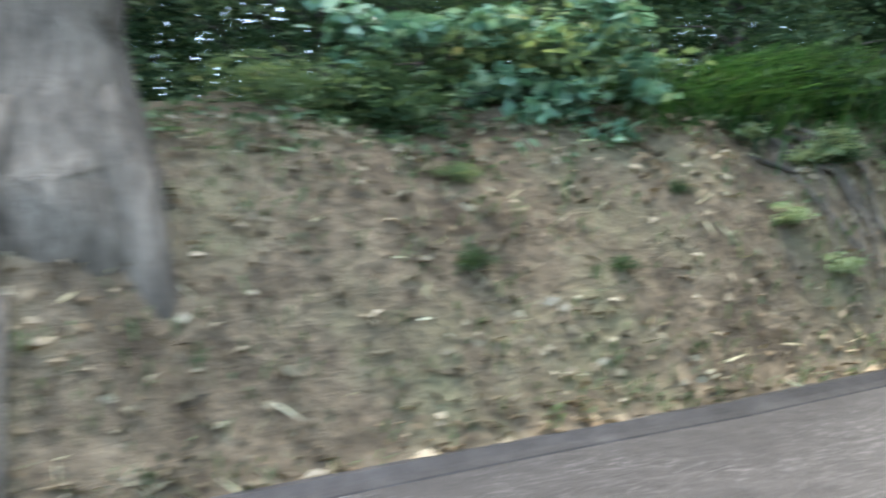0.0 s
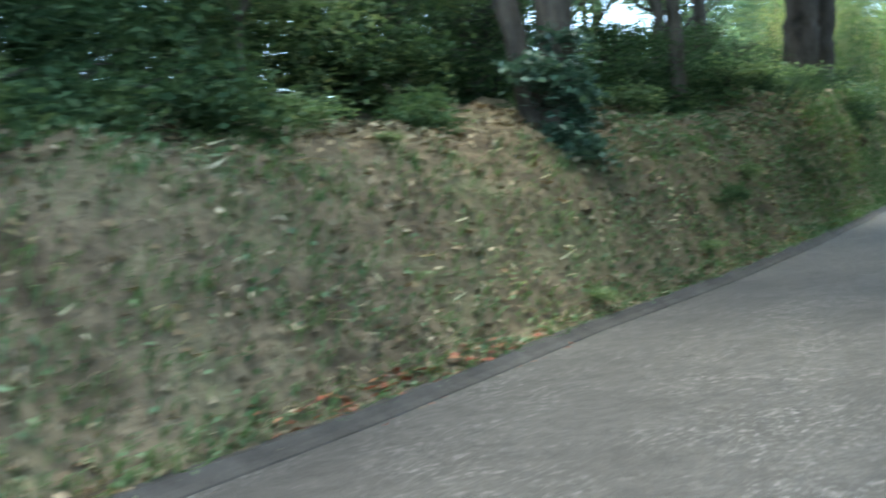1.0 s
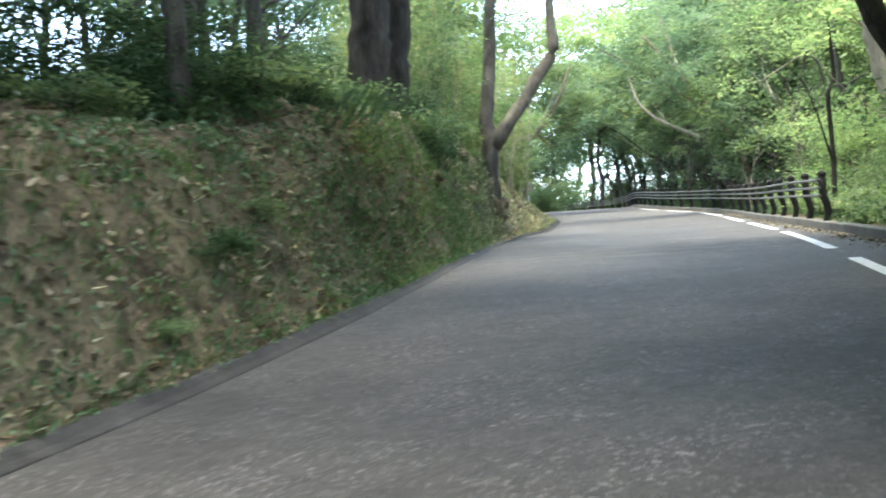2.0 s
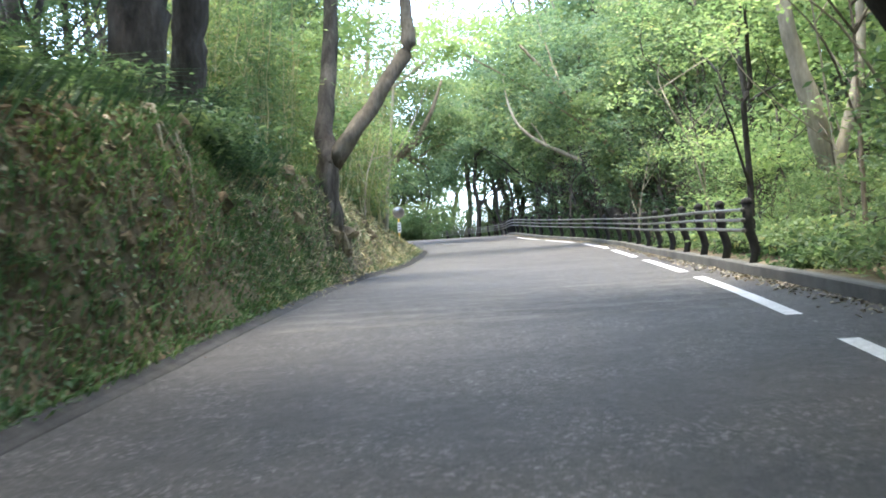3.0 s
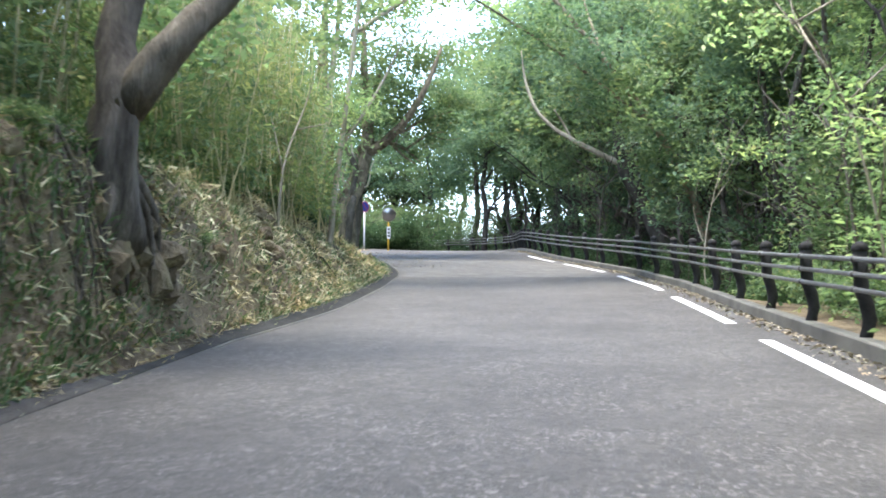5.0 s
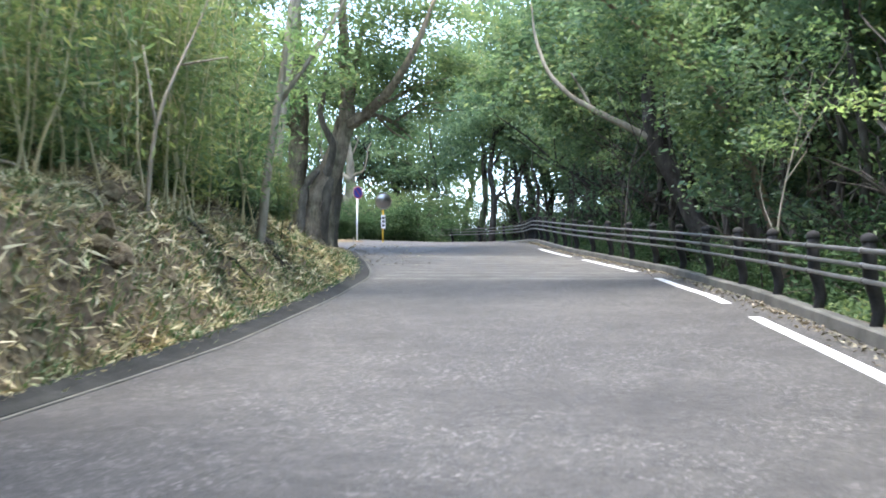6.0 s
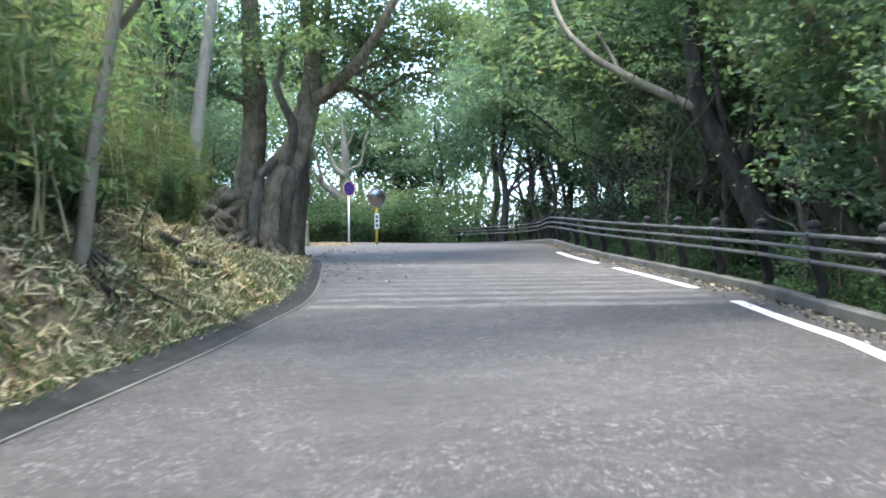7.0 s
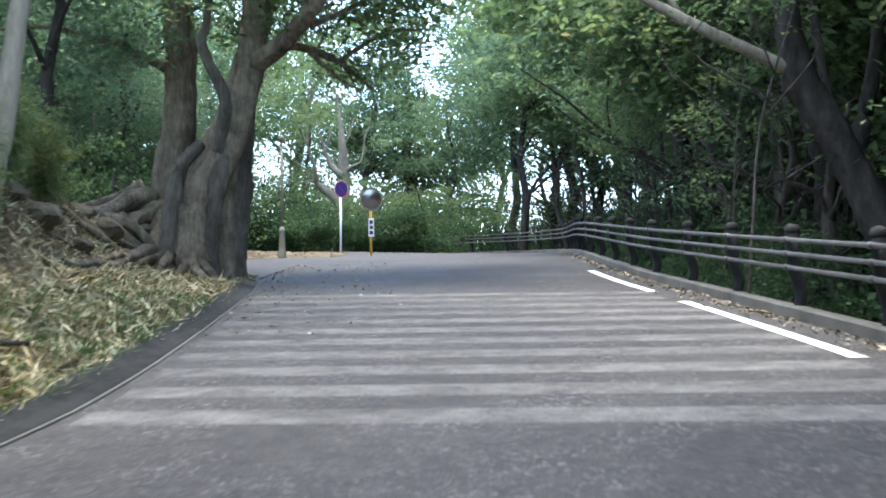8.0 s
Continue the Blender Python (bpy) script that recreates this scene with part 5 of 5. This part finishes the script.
stuff("bank_herbs", np.concatenate([
    blades(bank_spots(rs, 6200, 33, 50, 0.0, 0.8, 0.05), 0.075, 0.04, rs),
    blades(bank_spots(rs, 1400, 20, 34, 0.0, 0.7, 0.05), 0.07, 0.036, rs),
    blades(bank_spots(rs, 5000, 30, 47, 0.8, 2.0, 0.06), 0.09, 0.045, rs),
    blades(bank_spots(rs, 2500, 8, 24, 1.2, 2.4, 0.06), 0.09, 0.045, rs)]), LEAF_HERB, "small green herb leaves covering the foot of the bank", "herbs")
stuff("hanging_grass", np.concatenate([
    standing(bank_spots(rs, 1500, 35, 47, 0.7, 2.2, -0.02), 0.55, 0.03, rs, 0.8, np.array([0.45, -0.75, -0.35])),
    standing(ground_at(rs.normal(62.5, 0.8, 900), along(LEFT_EDGE, np.full(900, 62.5)) - rs.normal(1.9, 0.3, 900)), 0.7, 0.03, rs, 0.9, np.array([0.3, -0.6, -0.3]))]), DARK_GRASS, "long dark grass hanging over the bank's edge", "grass")
kerb_s = rs.uniform(24, 96, 3600)
kerb_u = along(KERB_LINE, kerb_s) - np.abs(rs.normal(0, 0.16, 3600)) - 0.01
kp = at_station(kerb_s, kerb_u)
tree_s, tree_u = rs.uniform(70, 84, 420), rs.uniform(-1, 0, 420) ** 3 * -1
tp_u = along(LEFT_EDGE, np.minimum(tree_s, 77)) + tree_u * 2.2
tp = at_station(tree_s, tp_u)
verge = ground_at(rs.uniform(88, 108, 500), rs.uniform(-12, -4.6, 500), 0.015)
stuff("kerb_leaves", np.concatenate([
    lying(np.column_stack([kp, road_height(kerb_s) + 0.012]), 0.075, 0.04, rs, 0.3),
    lying(np.column_stack([tp, road_height(tree_s) + 0.012]), 0.075, 0.04, rs, 0.25),
    lying(verge, 0.13, 0.07, rs, 0.25)]), LEAF_GREYED, "dry leaves drifted against the kerb", "leaf litter")


RED_LEAF = leaf_material("fallen_red_leaf", [(0.0, (0.15, 0.047, 0.03)), (0.6, (0.27, 0.085, 0.05)), (1.0, (0.32, 0.16, 0.085))], through_light=0.15, rough=0.7)
stuff("red_leaves", lying(bank_spots(rs, 260, 22.0, 25.5, -0.16, 0.22, 0.035), 0.085, 0.05, rs, 0.3), RED_LEAF, "fallen reddish leaves along the edge of the road", "leaf litter")

# herbs on the face of the bank
rng = random.Random(21)
for k in range(30):
    s = rng.uniform(9, 52)
    plant(rng, rng.choice(["cover_mid", "cover_mid", "cover"]), spot(s, float(along(LEFT_EDGE, s)) - rng.uniform(0.15, 1.5), -0.03), rng.uniform(0.14, 0.32), "herb", "small leafy green herb on the bank", "herbs on the bank")


for s, d, sc in ((18.5, 1.25, 0.24), (18.9, 0.95, 0.25), (19.3, 1.1, 0.22), (18.4, 0.8, 0.2), (19.8, 0.85, 0.24), (19.2, 1.35, 0.26), (19.9, 1.1, 0.22), (18.7, 0.55, 0.18)):
    plant(rng, "cover_light", spot(s, float(along(LEFT_EDGE, s)) - d, -0.03), sc, "herb", "pale green leafy herb beside bare roots", "herbs on the bank")


# bamboo grass on top of the bank
def bamboo_pair(seed, length=0.19, width=0.03, mat=None):
    mat = mat or LEAF_BAMBOO
    rng, rs = random.Random(seed), np.random.RandomState(seed)
    pieces, pts = [], []
    for k in range(9):
        a = Vector((rng.uniform(-0.5, 0.5), rng.uniform(-0.5, 0.5), -0.2))
        h = rng.uniform(2.6, 5.0)
        b = a + Vector((rng.uniform(-0.7, 0.7), rng.uniform(-0.7, 0.7), h))
        line = bent(a, b, 6, 0.1, rng)
        pieces.append(mesh_data("stem", *tube(line, [0.016, 0.015, 0.014, 0.012, 0.010, 0.007, 0.003], 5, False), STRAW, True))
        for _ in range(30):
            i = rng.randint(1, 5)
            c = line[i].lerp(line[i + 1], rng.random()) + Vector((rng.uniform(-0.5, 0.5), rng.uniform(-0.5, 0.5), rng.uniform(-0.25, 0.2)))
            pts.append(np.repeat(np.array(c)[None], 12, 0) + rs.normal(size=(12, 3)) * np.array([0.2, 0.2, 0.1]))
    return pieces, quads_data("leaves", blades(np.concatenate(pts), length, width, rs, up=0.5, per=12), mat)


BAMBOO = [bamboo_pair(51, 0.15, 0.025), bamboo_pair(52, 0.15, 0.025), bamboo_pair(53, 0.18, 0.04, LEAF_MID), bamboo_pair(54, 0.16, 0.028)]
for k in range(34):
    s = 47.5 + 0.62 * k + rng.uniform(-0.2, 0.2)
    p = spot(s, float(along(LEFT_EDGE, s)) - rng.uniform(1.15, 3.2) - (0.3 if k > 24 else 0), -0.05)
    sc = rng.uniform(0.75, 1.1) * (1 if s < 62 else 0.7)
    root = thing("bamboo_clump", "clump of slim yellow-green bamboo on the bank", "bamboo", "bamboo on the bank", at=Matrix.Translation(p) @ Matrix.Rotation(rng.uniform(0, 6.28), 4, "Z") @ Matrix.Diagonal((sc, sc, sc, 1)))
    stems, leaves = BAMBOO[k * 3 % 4 if k % 5 else 2]
    for stem in stems:
        part("stem", stem, root)
    part("leaves", leaves, root)
GRASSY = [bamboo_pair(55, 0.40, 0.065), bamboo_pair(56, 0.40, 0.075, LEAF_MID)]
for k in range(26):
    # tall bamboo behind, knee-high bamboo grass on the step in front of the old tree
    tall = k < 7
    s = 61.5 + 0.85 * k if tall else 64.5 + 0.56 * (k - 9)
    sc = rng.uniform(0.85, 1.1) if tall else rng.uniform(0.20, 0.32)
    p = spot(s, float(along(LEFT_EDGE, s)) - (rng.uniform(3.1, 4.3) if tall else rng.uniform(1.5, 2.5)), -0.05)
    root = thing("bamboo_clump", "clump of slim yellow-green bamboo on the bank" if tall else "knee-high leafy bamboo grass on the bank", "bamboo", "bamboo on the bank", at=Matrix.Translation(p) @ Matrix.Rotation(rng.uniform(0, 6.28), 4, "Z") @ Matrix.Diagonal((sc, sc, sc, 1)))
    stems, leaves = BAMBOO[k % 2] if tall else GRASSY[k % 2]
    for stem in stems:
        part("stem", stem, root)
    part("leaves", leaves, root)


# bare roots and dead sticks on the face
def root_tangle(name, label, s, d, count, spread, drop, seed, mat):
    rng = random.Random(seed)
    top = spot(s, float(along(LEFT_EDGE, s)) - d)
    root = thing(name, label, "roots", at=Matrix.Translation(top))
    for k in range(count):
        s1 = s + rng.uniform(-spread, spread)
        pts = []
        for i in range(6):
            t = i / 5
            q = spot(s + (s1 - s) * t + 0.32 * t * math.sin(6 * t + k * 1.7), float(along(LEFT_EDGE, s)) - d * (1 - t * drop) + 0.06 * math.sin(3.1 * t), 0.03 + rng.uniform(0, 0.05))
            pts.append(q - top)
        r = rng.uniform(0.010, 0.030)
        v, f = tube(pts, [r, r * 0.9, r * 0.8, r * 0.65, r * 0.5, r * 0.2], 6, False)
        part("root", mesh_data("root", v, f, mat, True), root)


root_tangle("bare_roots", "tangle of bare brown roots hanging down the bank", 18.9, 1.6, 9, 0.7, 0.75, 61, BARK_GREY)
root_tangle("bare_roots", "tangle of pale bare roots under a large tree", 38.5, 0.72, 4, 0.5, 0.62, 62, BARK_PALE)
root_tangle("bare_roots", "dark earthy roots under the forked tree", 47.8, 0.6, 10, 0.6, 0.85, 63, BARK)
root_tangle("bare_roots", "pale thin roots hanging under the forked tree", 47.3, 0.95, 14, 1.3, 0.8, 65, BARK_GREY)
root_tangle("bare_roots", "thin roots over a low bank", 62.0, 1.1, 6, 1.2, 0.7, 64, BARK)


def stick(label, a, b, r, mat, seed):
    rng = random.Random(seed)
    a, b = Vector(a), Vector(b)
    pts = bent(a, b, 5, 0.05, rng)
    v, f = tube([p - a for p in pts], [r, r * 0.95, r * 0.85, r * 0.7, r * 0.55, r * 0.3], 6)
    c = pts[2] - a
    v2, f2 = tube([c, c + Vector((rng.uniform(-0.3, 0.3), rng.uniform(-0.2, 0.2), rng.uniform(0.05, 0.3)))], [r * 0.5, r * 0.2], 5)
    ob = new("stick", mesh_data("stick", *joined([(v, f), (v2, f2)]), mat, True))
    ob.location = a
    tagged(ob, label, "stick")


E0 = lambda s, d, dz=0.04: spot(s, float(along(LEFT_EDGE, s)) - d, dz)
stick("fallen grey branch lying down the bank", E0(17.9, 2.1), E0(18.7, 0.9), 0.035, BARK, 71)
stick("dead pale branch caught in the straw", E0(53.5, 1.35, 0.12), E0(55.0, 1.25, 0.12), 0.03, BARK_PALE, 73)
stick("dead brown branch in the straw", E0(51.0, 1.2, 0.1), E0(52.5, 0.5, 0.08), 0.025, BARK, 74)
stick("dead brown branch in the straw", E0(58.2, 0.9, 0.1), E0(59.6, 0.35, 0.08), 0.028, BARK, 75)
for bit in (0, 1):
    stick("dark mossy root along the straw of the bank", E0(65.0 + 0.25 * bit, 1.25 - 0.3 * bit, 0.10), E0(66.9 + 0.5 * bit, 0.95 - 0.45 * bit, 0.06), 0.075 - 0.02 * bit, BARK_DARK, 81 + bit)
stick("pale root end sticking out of the bank", E0(37.3, 0.7, 0.08), E0(36.9, 0.35, 0.08), 0.03, BARK_PALE, 76)


# clods and stones
def clod(seed, r):
    bm = bmesh.new()
    bmesh.ops.create_icosphere(bm, subdivisions=2, radius=r)
    for v in bm.verts:
        v.co *= 1 + 0.5 * noise.noise(v.co * (1.4 / r) + Vector((seed * 3.7, 0, 0)))
        v.co.z *= 0.7
    me = bpy.data.meshes.new("clod")
    bm.to_mesh(me)
    bm.free()
    me.materials.append(EARTH)
    return me


ROCK = material("mossy_rock", [(0.3, (0.075, 0.062, 0.042)), (0.55, (0.19, 0.16, 0.115)), (0.75, (0.085, 0.10, 0.045))], scale=2.5, fine=20, fine_amount=0.8, rough=0.95, bump=1.0, bump_dist=0.04, spec=0.2)
ROCKS = [clod(k + 9, 0.5) for k in range(3)]
for r in ROCKS:
    r.materials.clear()
    r.materials.append(ROCK)
for k in range(11):
    # low stones in the step of the bank between the roots of the old tree
    s = 79.6 - 0.78 * k
    ob = new("rock", ROCKS[k % 3])
    sc = 0.34 + 0.09 * (k * 3 % 4)
    ob.matrix_basis = Matrix.Translation(spot(s, float(along(LEFT_EDGE, s)) - 1.65 - 0.22 * (k * 5 % 4), -0.02)) @ Matrix.Rotation(k * 1.9, 4, "Z") @ Matrix.Rotation(0.3 * (k % 3), 4, "X") @ Matrix.Diagonal((sc * 1.25, sc * 0.8, sc * 0.72, 1))
    tagged(ob, "brown mossy rock among roots on the bank", "rock", "rocks by the old tree")
CLODS = [clod(k, 0.12) for k in range(4)]
for k in range(120):
    s = rng.uniform(12, 74) if k < 50 else rng.uniform(33, 57)
    ob = new("earth_clod", CLODS[k % 4])
    sc = rng.uniform(0.3, 0.8) if k < 50 else rng.uniform(0.5, 1.5)
    ob.matrix_basis = Matrix.Translation(spot(s, float(along(LEFT_EDGE, s)) - rng.uniform(0.25, 1.5))) @ Euler((rng.uniform(0, 6), rng.uniform(0, 6), rng.uniform(0, 6))).to_matrix().to_4x4() @ Matrix.Diagonal((sc, sc, sc, 1))
    tagged(ob, "rough brown clod of earth on the bank", "clod", "clods on the bank")


# lumps of root-bound earth below the forked tree
for k in range(20):
    q = (28.6 + 0.075 * k, 23.0 + 0.04 * k + 0.05 * (k % 3))
    ob = new("earth_clod", CLODS[k % 4])
    sc = 1.3 + 0.4 * (k * 5 % 4)
    ob.matrix_basis = Matrix.Translation((*q, 3.72 + 0.23 * (k * 3 % 4))) @ Euler((k * 1.1, k * 0.7, k * 1.9)).to_matrix().to_4x4() @ Matrix.Diagonal((sc, sc * 0.7, sc * 1.1, 1))
    tagged(ob, "dark lump of root-bound earth under the forked tree", "clod", "clods on the bank")


# ---------------------------------------------------------------- signs, mirror, lamp, hedge
WHITE = material("white_enamel", [(0.3, (0.68, 0.68, 0.68)), (0.7, (0.8, 0.8, 0.8))], scale=3, fine=30, fine_amount=0.15, rough=0.4, bump=0.05)
BLUE = material("sign_blue", [(0.3, (0.025, 0.034, 0.17)), (0.7, (0.035, 0.048, 0.22))], scale=3, fine=30, fine_amount=0.15, rough=0.4, bump=0.05)
RED = material("sign_red", [(0.3, (0.26, 0.024, 0.034)), (0.7, (0.32, 0.036, 0.046))], scale=3, fine=30, fine_amount=0.15, rough=0.4, bump=0.05)
YELLOW = material("yellow_pole_paint", [(0.3, (0.55, 0.33, 0.03)), (0.7, (0.68, 0.43, 0.05))], scale=3, fine=30, fine_amount=0.2, rough=0.5, bump=0.05)
LAMP_GREEN = material("lamp_post_paint", [(0.3, (0.15, 0.135, 0.095)), (0.7, (0.24, 0.215, 0.15))], scale=3, fine=30, rough=0.5, bump=0.1)
BLACK_MARK = material("black_lettering", [(0.3, (0.02, 0.02, 0.02)), (0.7, (0.035, 0.035, 0.035))], scale=3, rough=0.5)
MIRROR = bpy.data.materials.new("mirror_glass")
MIRROR.use_nodes = True
MIRROR.node_tree.nodes["Principled BSDF"].inputs["Metallic"].default_value = 1.0
MIRROR.node_tree.nodes["Principled BSDF"].inputs["Roughness"].default_value = 0.3
MIRROR.node_tree.nodes["Principled BSDF"].inputs["Base Color"].default_value = (0.36, 0.35, 0.34, 1)


def disc(r, y0, y1, n=28, r_in=0.0):
    """A round plate, or a ring, facing -y."""
    v, f = [], []
    for y in (y0, y1):
        for rr in ((r_in, r) if r_in else (r,)):
            v += [(rr * math.cos(2 * math.pi * k / n), y, rr * math.sin(2 * math.pi * k / n)) for k in range(n)]
    if not r_in:
        f = [tuple(range(n)), tuple(reversed(range(n, 2 * n)))] + [(k, n + k, n + (k + 1) % n, (k + 1) % n) for k in range(n)]
    else:
        for k in range(n):
            j = (k + 1) % n
            f += [(k, n + k, n + j, j), (2 * n + k, 2 * n + j, 3 * n + j, 3 * n + k), (n + k, 3 * n + k, 3 * n + j, n + j), (k, j, 2 * n + j, 2 * n + k)]
    return v, f


def facing(p, turn):
    return Matrix.Translation(p) @ Matrix.Rotation(radians(turn), 4, "Z")


# round sign: blue with a red rim and one slash, on a white pole
sg = thing("round_sign", "round blue sign with a red rim on a white pole", "road sign", at=facing((70.0, 53.75, 7.2), -9))
part("pole", mesh_data("pole", *tube([(0, 0.04, -0.2), (0, 0.04, 2.95)], [0.038, 0.038], 10), WHITE, True), sg, "white painted pole")
pl = part("plate", mesh_data("plate", *disc(0.31, -0.004, 0.004), WHITE), sg, "round white-edged plate")
part("field", mesh_data("field", *disc(0.245, -0.010, -0.005), BLUE), pl, "blue field")
part("rim", mesh_data("rim", *disc(0.295, -0.010, -0.005, r_in=0.245), RED), pl, "red rim")
v, f = box_verts(-0.245, 0.245, -0.014, -0.011, -0.020, 0.020)
part("slash", mesh_data("slash", [Matrix.Rotation(radians(45), 4, "Y") @ Vector(q) for q in v], f, RED), pl, "red slash")
for o in (pl,):
    o.location = (0, 0, 2.72)

# convex traffic mirror with a white plate on a yellow pole
mr = thing("traffic_mirror", "round convex traffic mirror on a yellow pole with a white plate", "traffic mirror", at=facing((68.2, 50.75, 7.1), -38))
part("pole", mesh_data("pole", *tube([(0, 0.06, -0.2), (0, 0.06, 2.2)], [0.042, 0.042], 10), YELLOW, True), mr, "yellow painted pole")
bowl, bf = [], []
for i in range(7):
    a = 0.62 * i / 6
    for k in range(24):
        t = 2 * math.pi * k / 24
        bowl.append((0.58 * math.sin(a) * math.cos(t), -0.58 * math.cos(a) + 0.44, 0.58 * math.sin(a) * math.sin(t)))
bf = [(i * 24 + k, (i + 1) * 24 + k, (i + 1) * 24 + (k + 1) % 24, i * 24 + (k + 1) % 24) for i in range(6) for k in range(24)]
MIRROR_TILT = radians(15)
mg = part("mirror", mesh_data("mirror", bowl, bf, MIRROR, True), mr, "convex mirror face")
mg.location, mg.rotation_euler = (0, 0, 2.08), (MIRROR_TILT, 0, 0)
hd = part("hood", mesh_data("hood", *disc(0.37, -0.05, 0.02, r_in=0.335), LAMP_GREEN), mr, "dull grey rim")
hd.location = (0, 0, 2.08)
bk = part("back", mesh_data("back", *disc(0.35, 0.0, 0.03), LAMP_GREEN), mr)
bk.location = (0, 0, 2.08)
pt = part("plate", mesh_data("plate", *box_verts(-0.09, 0.09, -0.008, 0.0, 0.88, 1.48), WHITE), mr, "white plate with three dark marks")
for z in (1.35, 1.18, 1.01):
    part("mark", mesh_data("mark", *box_verts(-0.055, 0.055, -0.0125, -0.0085, z - 0.055, z + 0.055), BLACK_MARK), pt, "dark bar for lettering")

# lamp post
lp = thing("street_lamp", "slim grey-green lamp post with a stout base", "street lamp", at=Matrix.Translation((63.68, 50.20, 6.99)))
part("base", mesh_data("base", *tube([(0, 0, -0.5), (0, 0, 0.3), (0, 0, 0.34), (0, 0, 0.85), (0, 0, 0.9), (0, 0, 1.02)], [0.13, 0.125, 0.10, 0.085, 0.10, 0.05], 12), LAMP_GREEN, True), lp, "thicker base with a collar")
part("pole", mesh_data("pole", *tube([(0, 0, 1.0), (0, 0, 3.5)], [0.045, 0.036], 10), LAMP_GREEN, True), lp)
part("lamp_head", mesh_data("lamp_head", *tube([(0, 0, 3.5), (0, 0, 3.54), (0, 0, 3.66), (0, 0, 3.71)], [0.05, 0.09, 0.10, 0.03], 12), LAMP_GREEN, True), lp, "dark lamp head")

# dark handrail of a path behind the old tree
RAIL_A, RAIL_B = Vector((53.63, 44.31, 8.05)), Vector((54.24, 43.56, 7.51))
hr = thing("handrail", "dark metal handrail with three rails beside a path", "handrail", at=Matrix.Translation(RAIL_A))
RAIL_DARK = material("handrail_paint", [(0.3, (0.012, 0.013, 0.012)), (0.7, (0.022, 0.024, 0.021))], scale=5, fine=40, rough=0.9, bump=0.1, spec=0.1)
run = (RAIL_B - RAIL_A) * 1.8
for drop in (0.0, 0.22, 0.44):
    part("rail", mesh_data("rail", *tube([Vector((0, 0, -drop)) - run * 0.05, Vector((0, 0, -drop)) + run], [0.022, 0.022], 8), RAIL_DARK, True), hr)
for q in (-0.03, 0.48, 0.98):
    part("post", mesh_data("post", *tube([run * q + Vector((0, 0, 0.05)), run * q + Vector((0, 0, -2.2))], [0.028, 0.028], 8), RAIL_DARK, True), hr)

# clipped shrubs behind the signs
HEDGE = tree_pair(41, 1.6, 0.05, (1.15, 1.15, 0.95), 0.95, 520, LEAF_SHADED, 0.10, 0.05, BARK_DARK, limbs=5, clump=0.2)
for k, (x, y) in enumerate([(70.3, 59.0), (71.0, 57.9), (71.7, 56.9), (72.3, 56.0), (72.9, 55.1), (71.6, 59.4), (72.6, 58.0), (73.6, 54.3), (74.3, 53.5), (73.6, 56.6)]):
    sc = 1.0 + 0.18 * ((k * 7) % 3)
    make_tree("hedge_bush", "dense green clipped bush behind the sign", HEDGE, Matrix.Translation((x, y, 7.25)) @ Matrix.Rotation(k * 1.3, 4, "Z") @ Matrix.Diagonal((sc, sc, sc, 1)), "hedge", "hedge bushes")
bl = thing("marker_post", "short pale marker post by the road", "post", at=Matrix.Translation((67.63, 51.99, 7.12)))
part("shaft", mesh_data("shaft", *tube([(0, 0, -0.2), (0, 0, 0.42)], [0.035, 0.035], 10), CONCRETE, True), bl)
part("top", mesh_data("top", *tube([(0, 0, 0.42), (0, 0, 0.47), (0, 0, 0.49)], [0.037, 0.032, 0.015], 10), CONCRETE, True), bl)
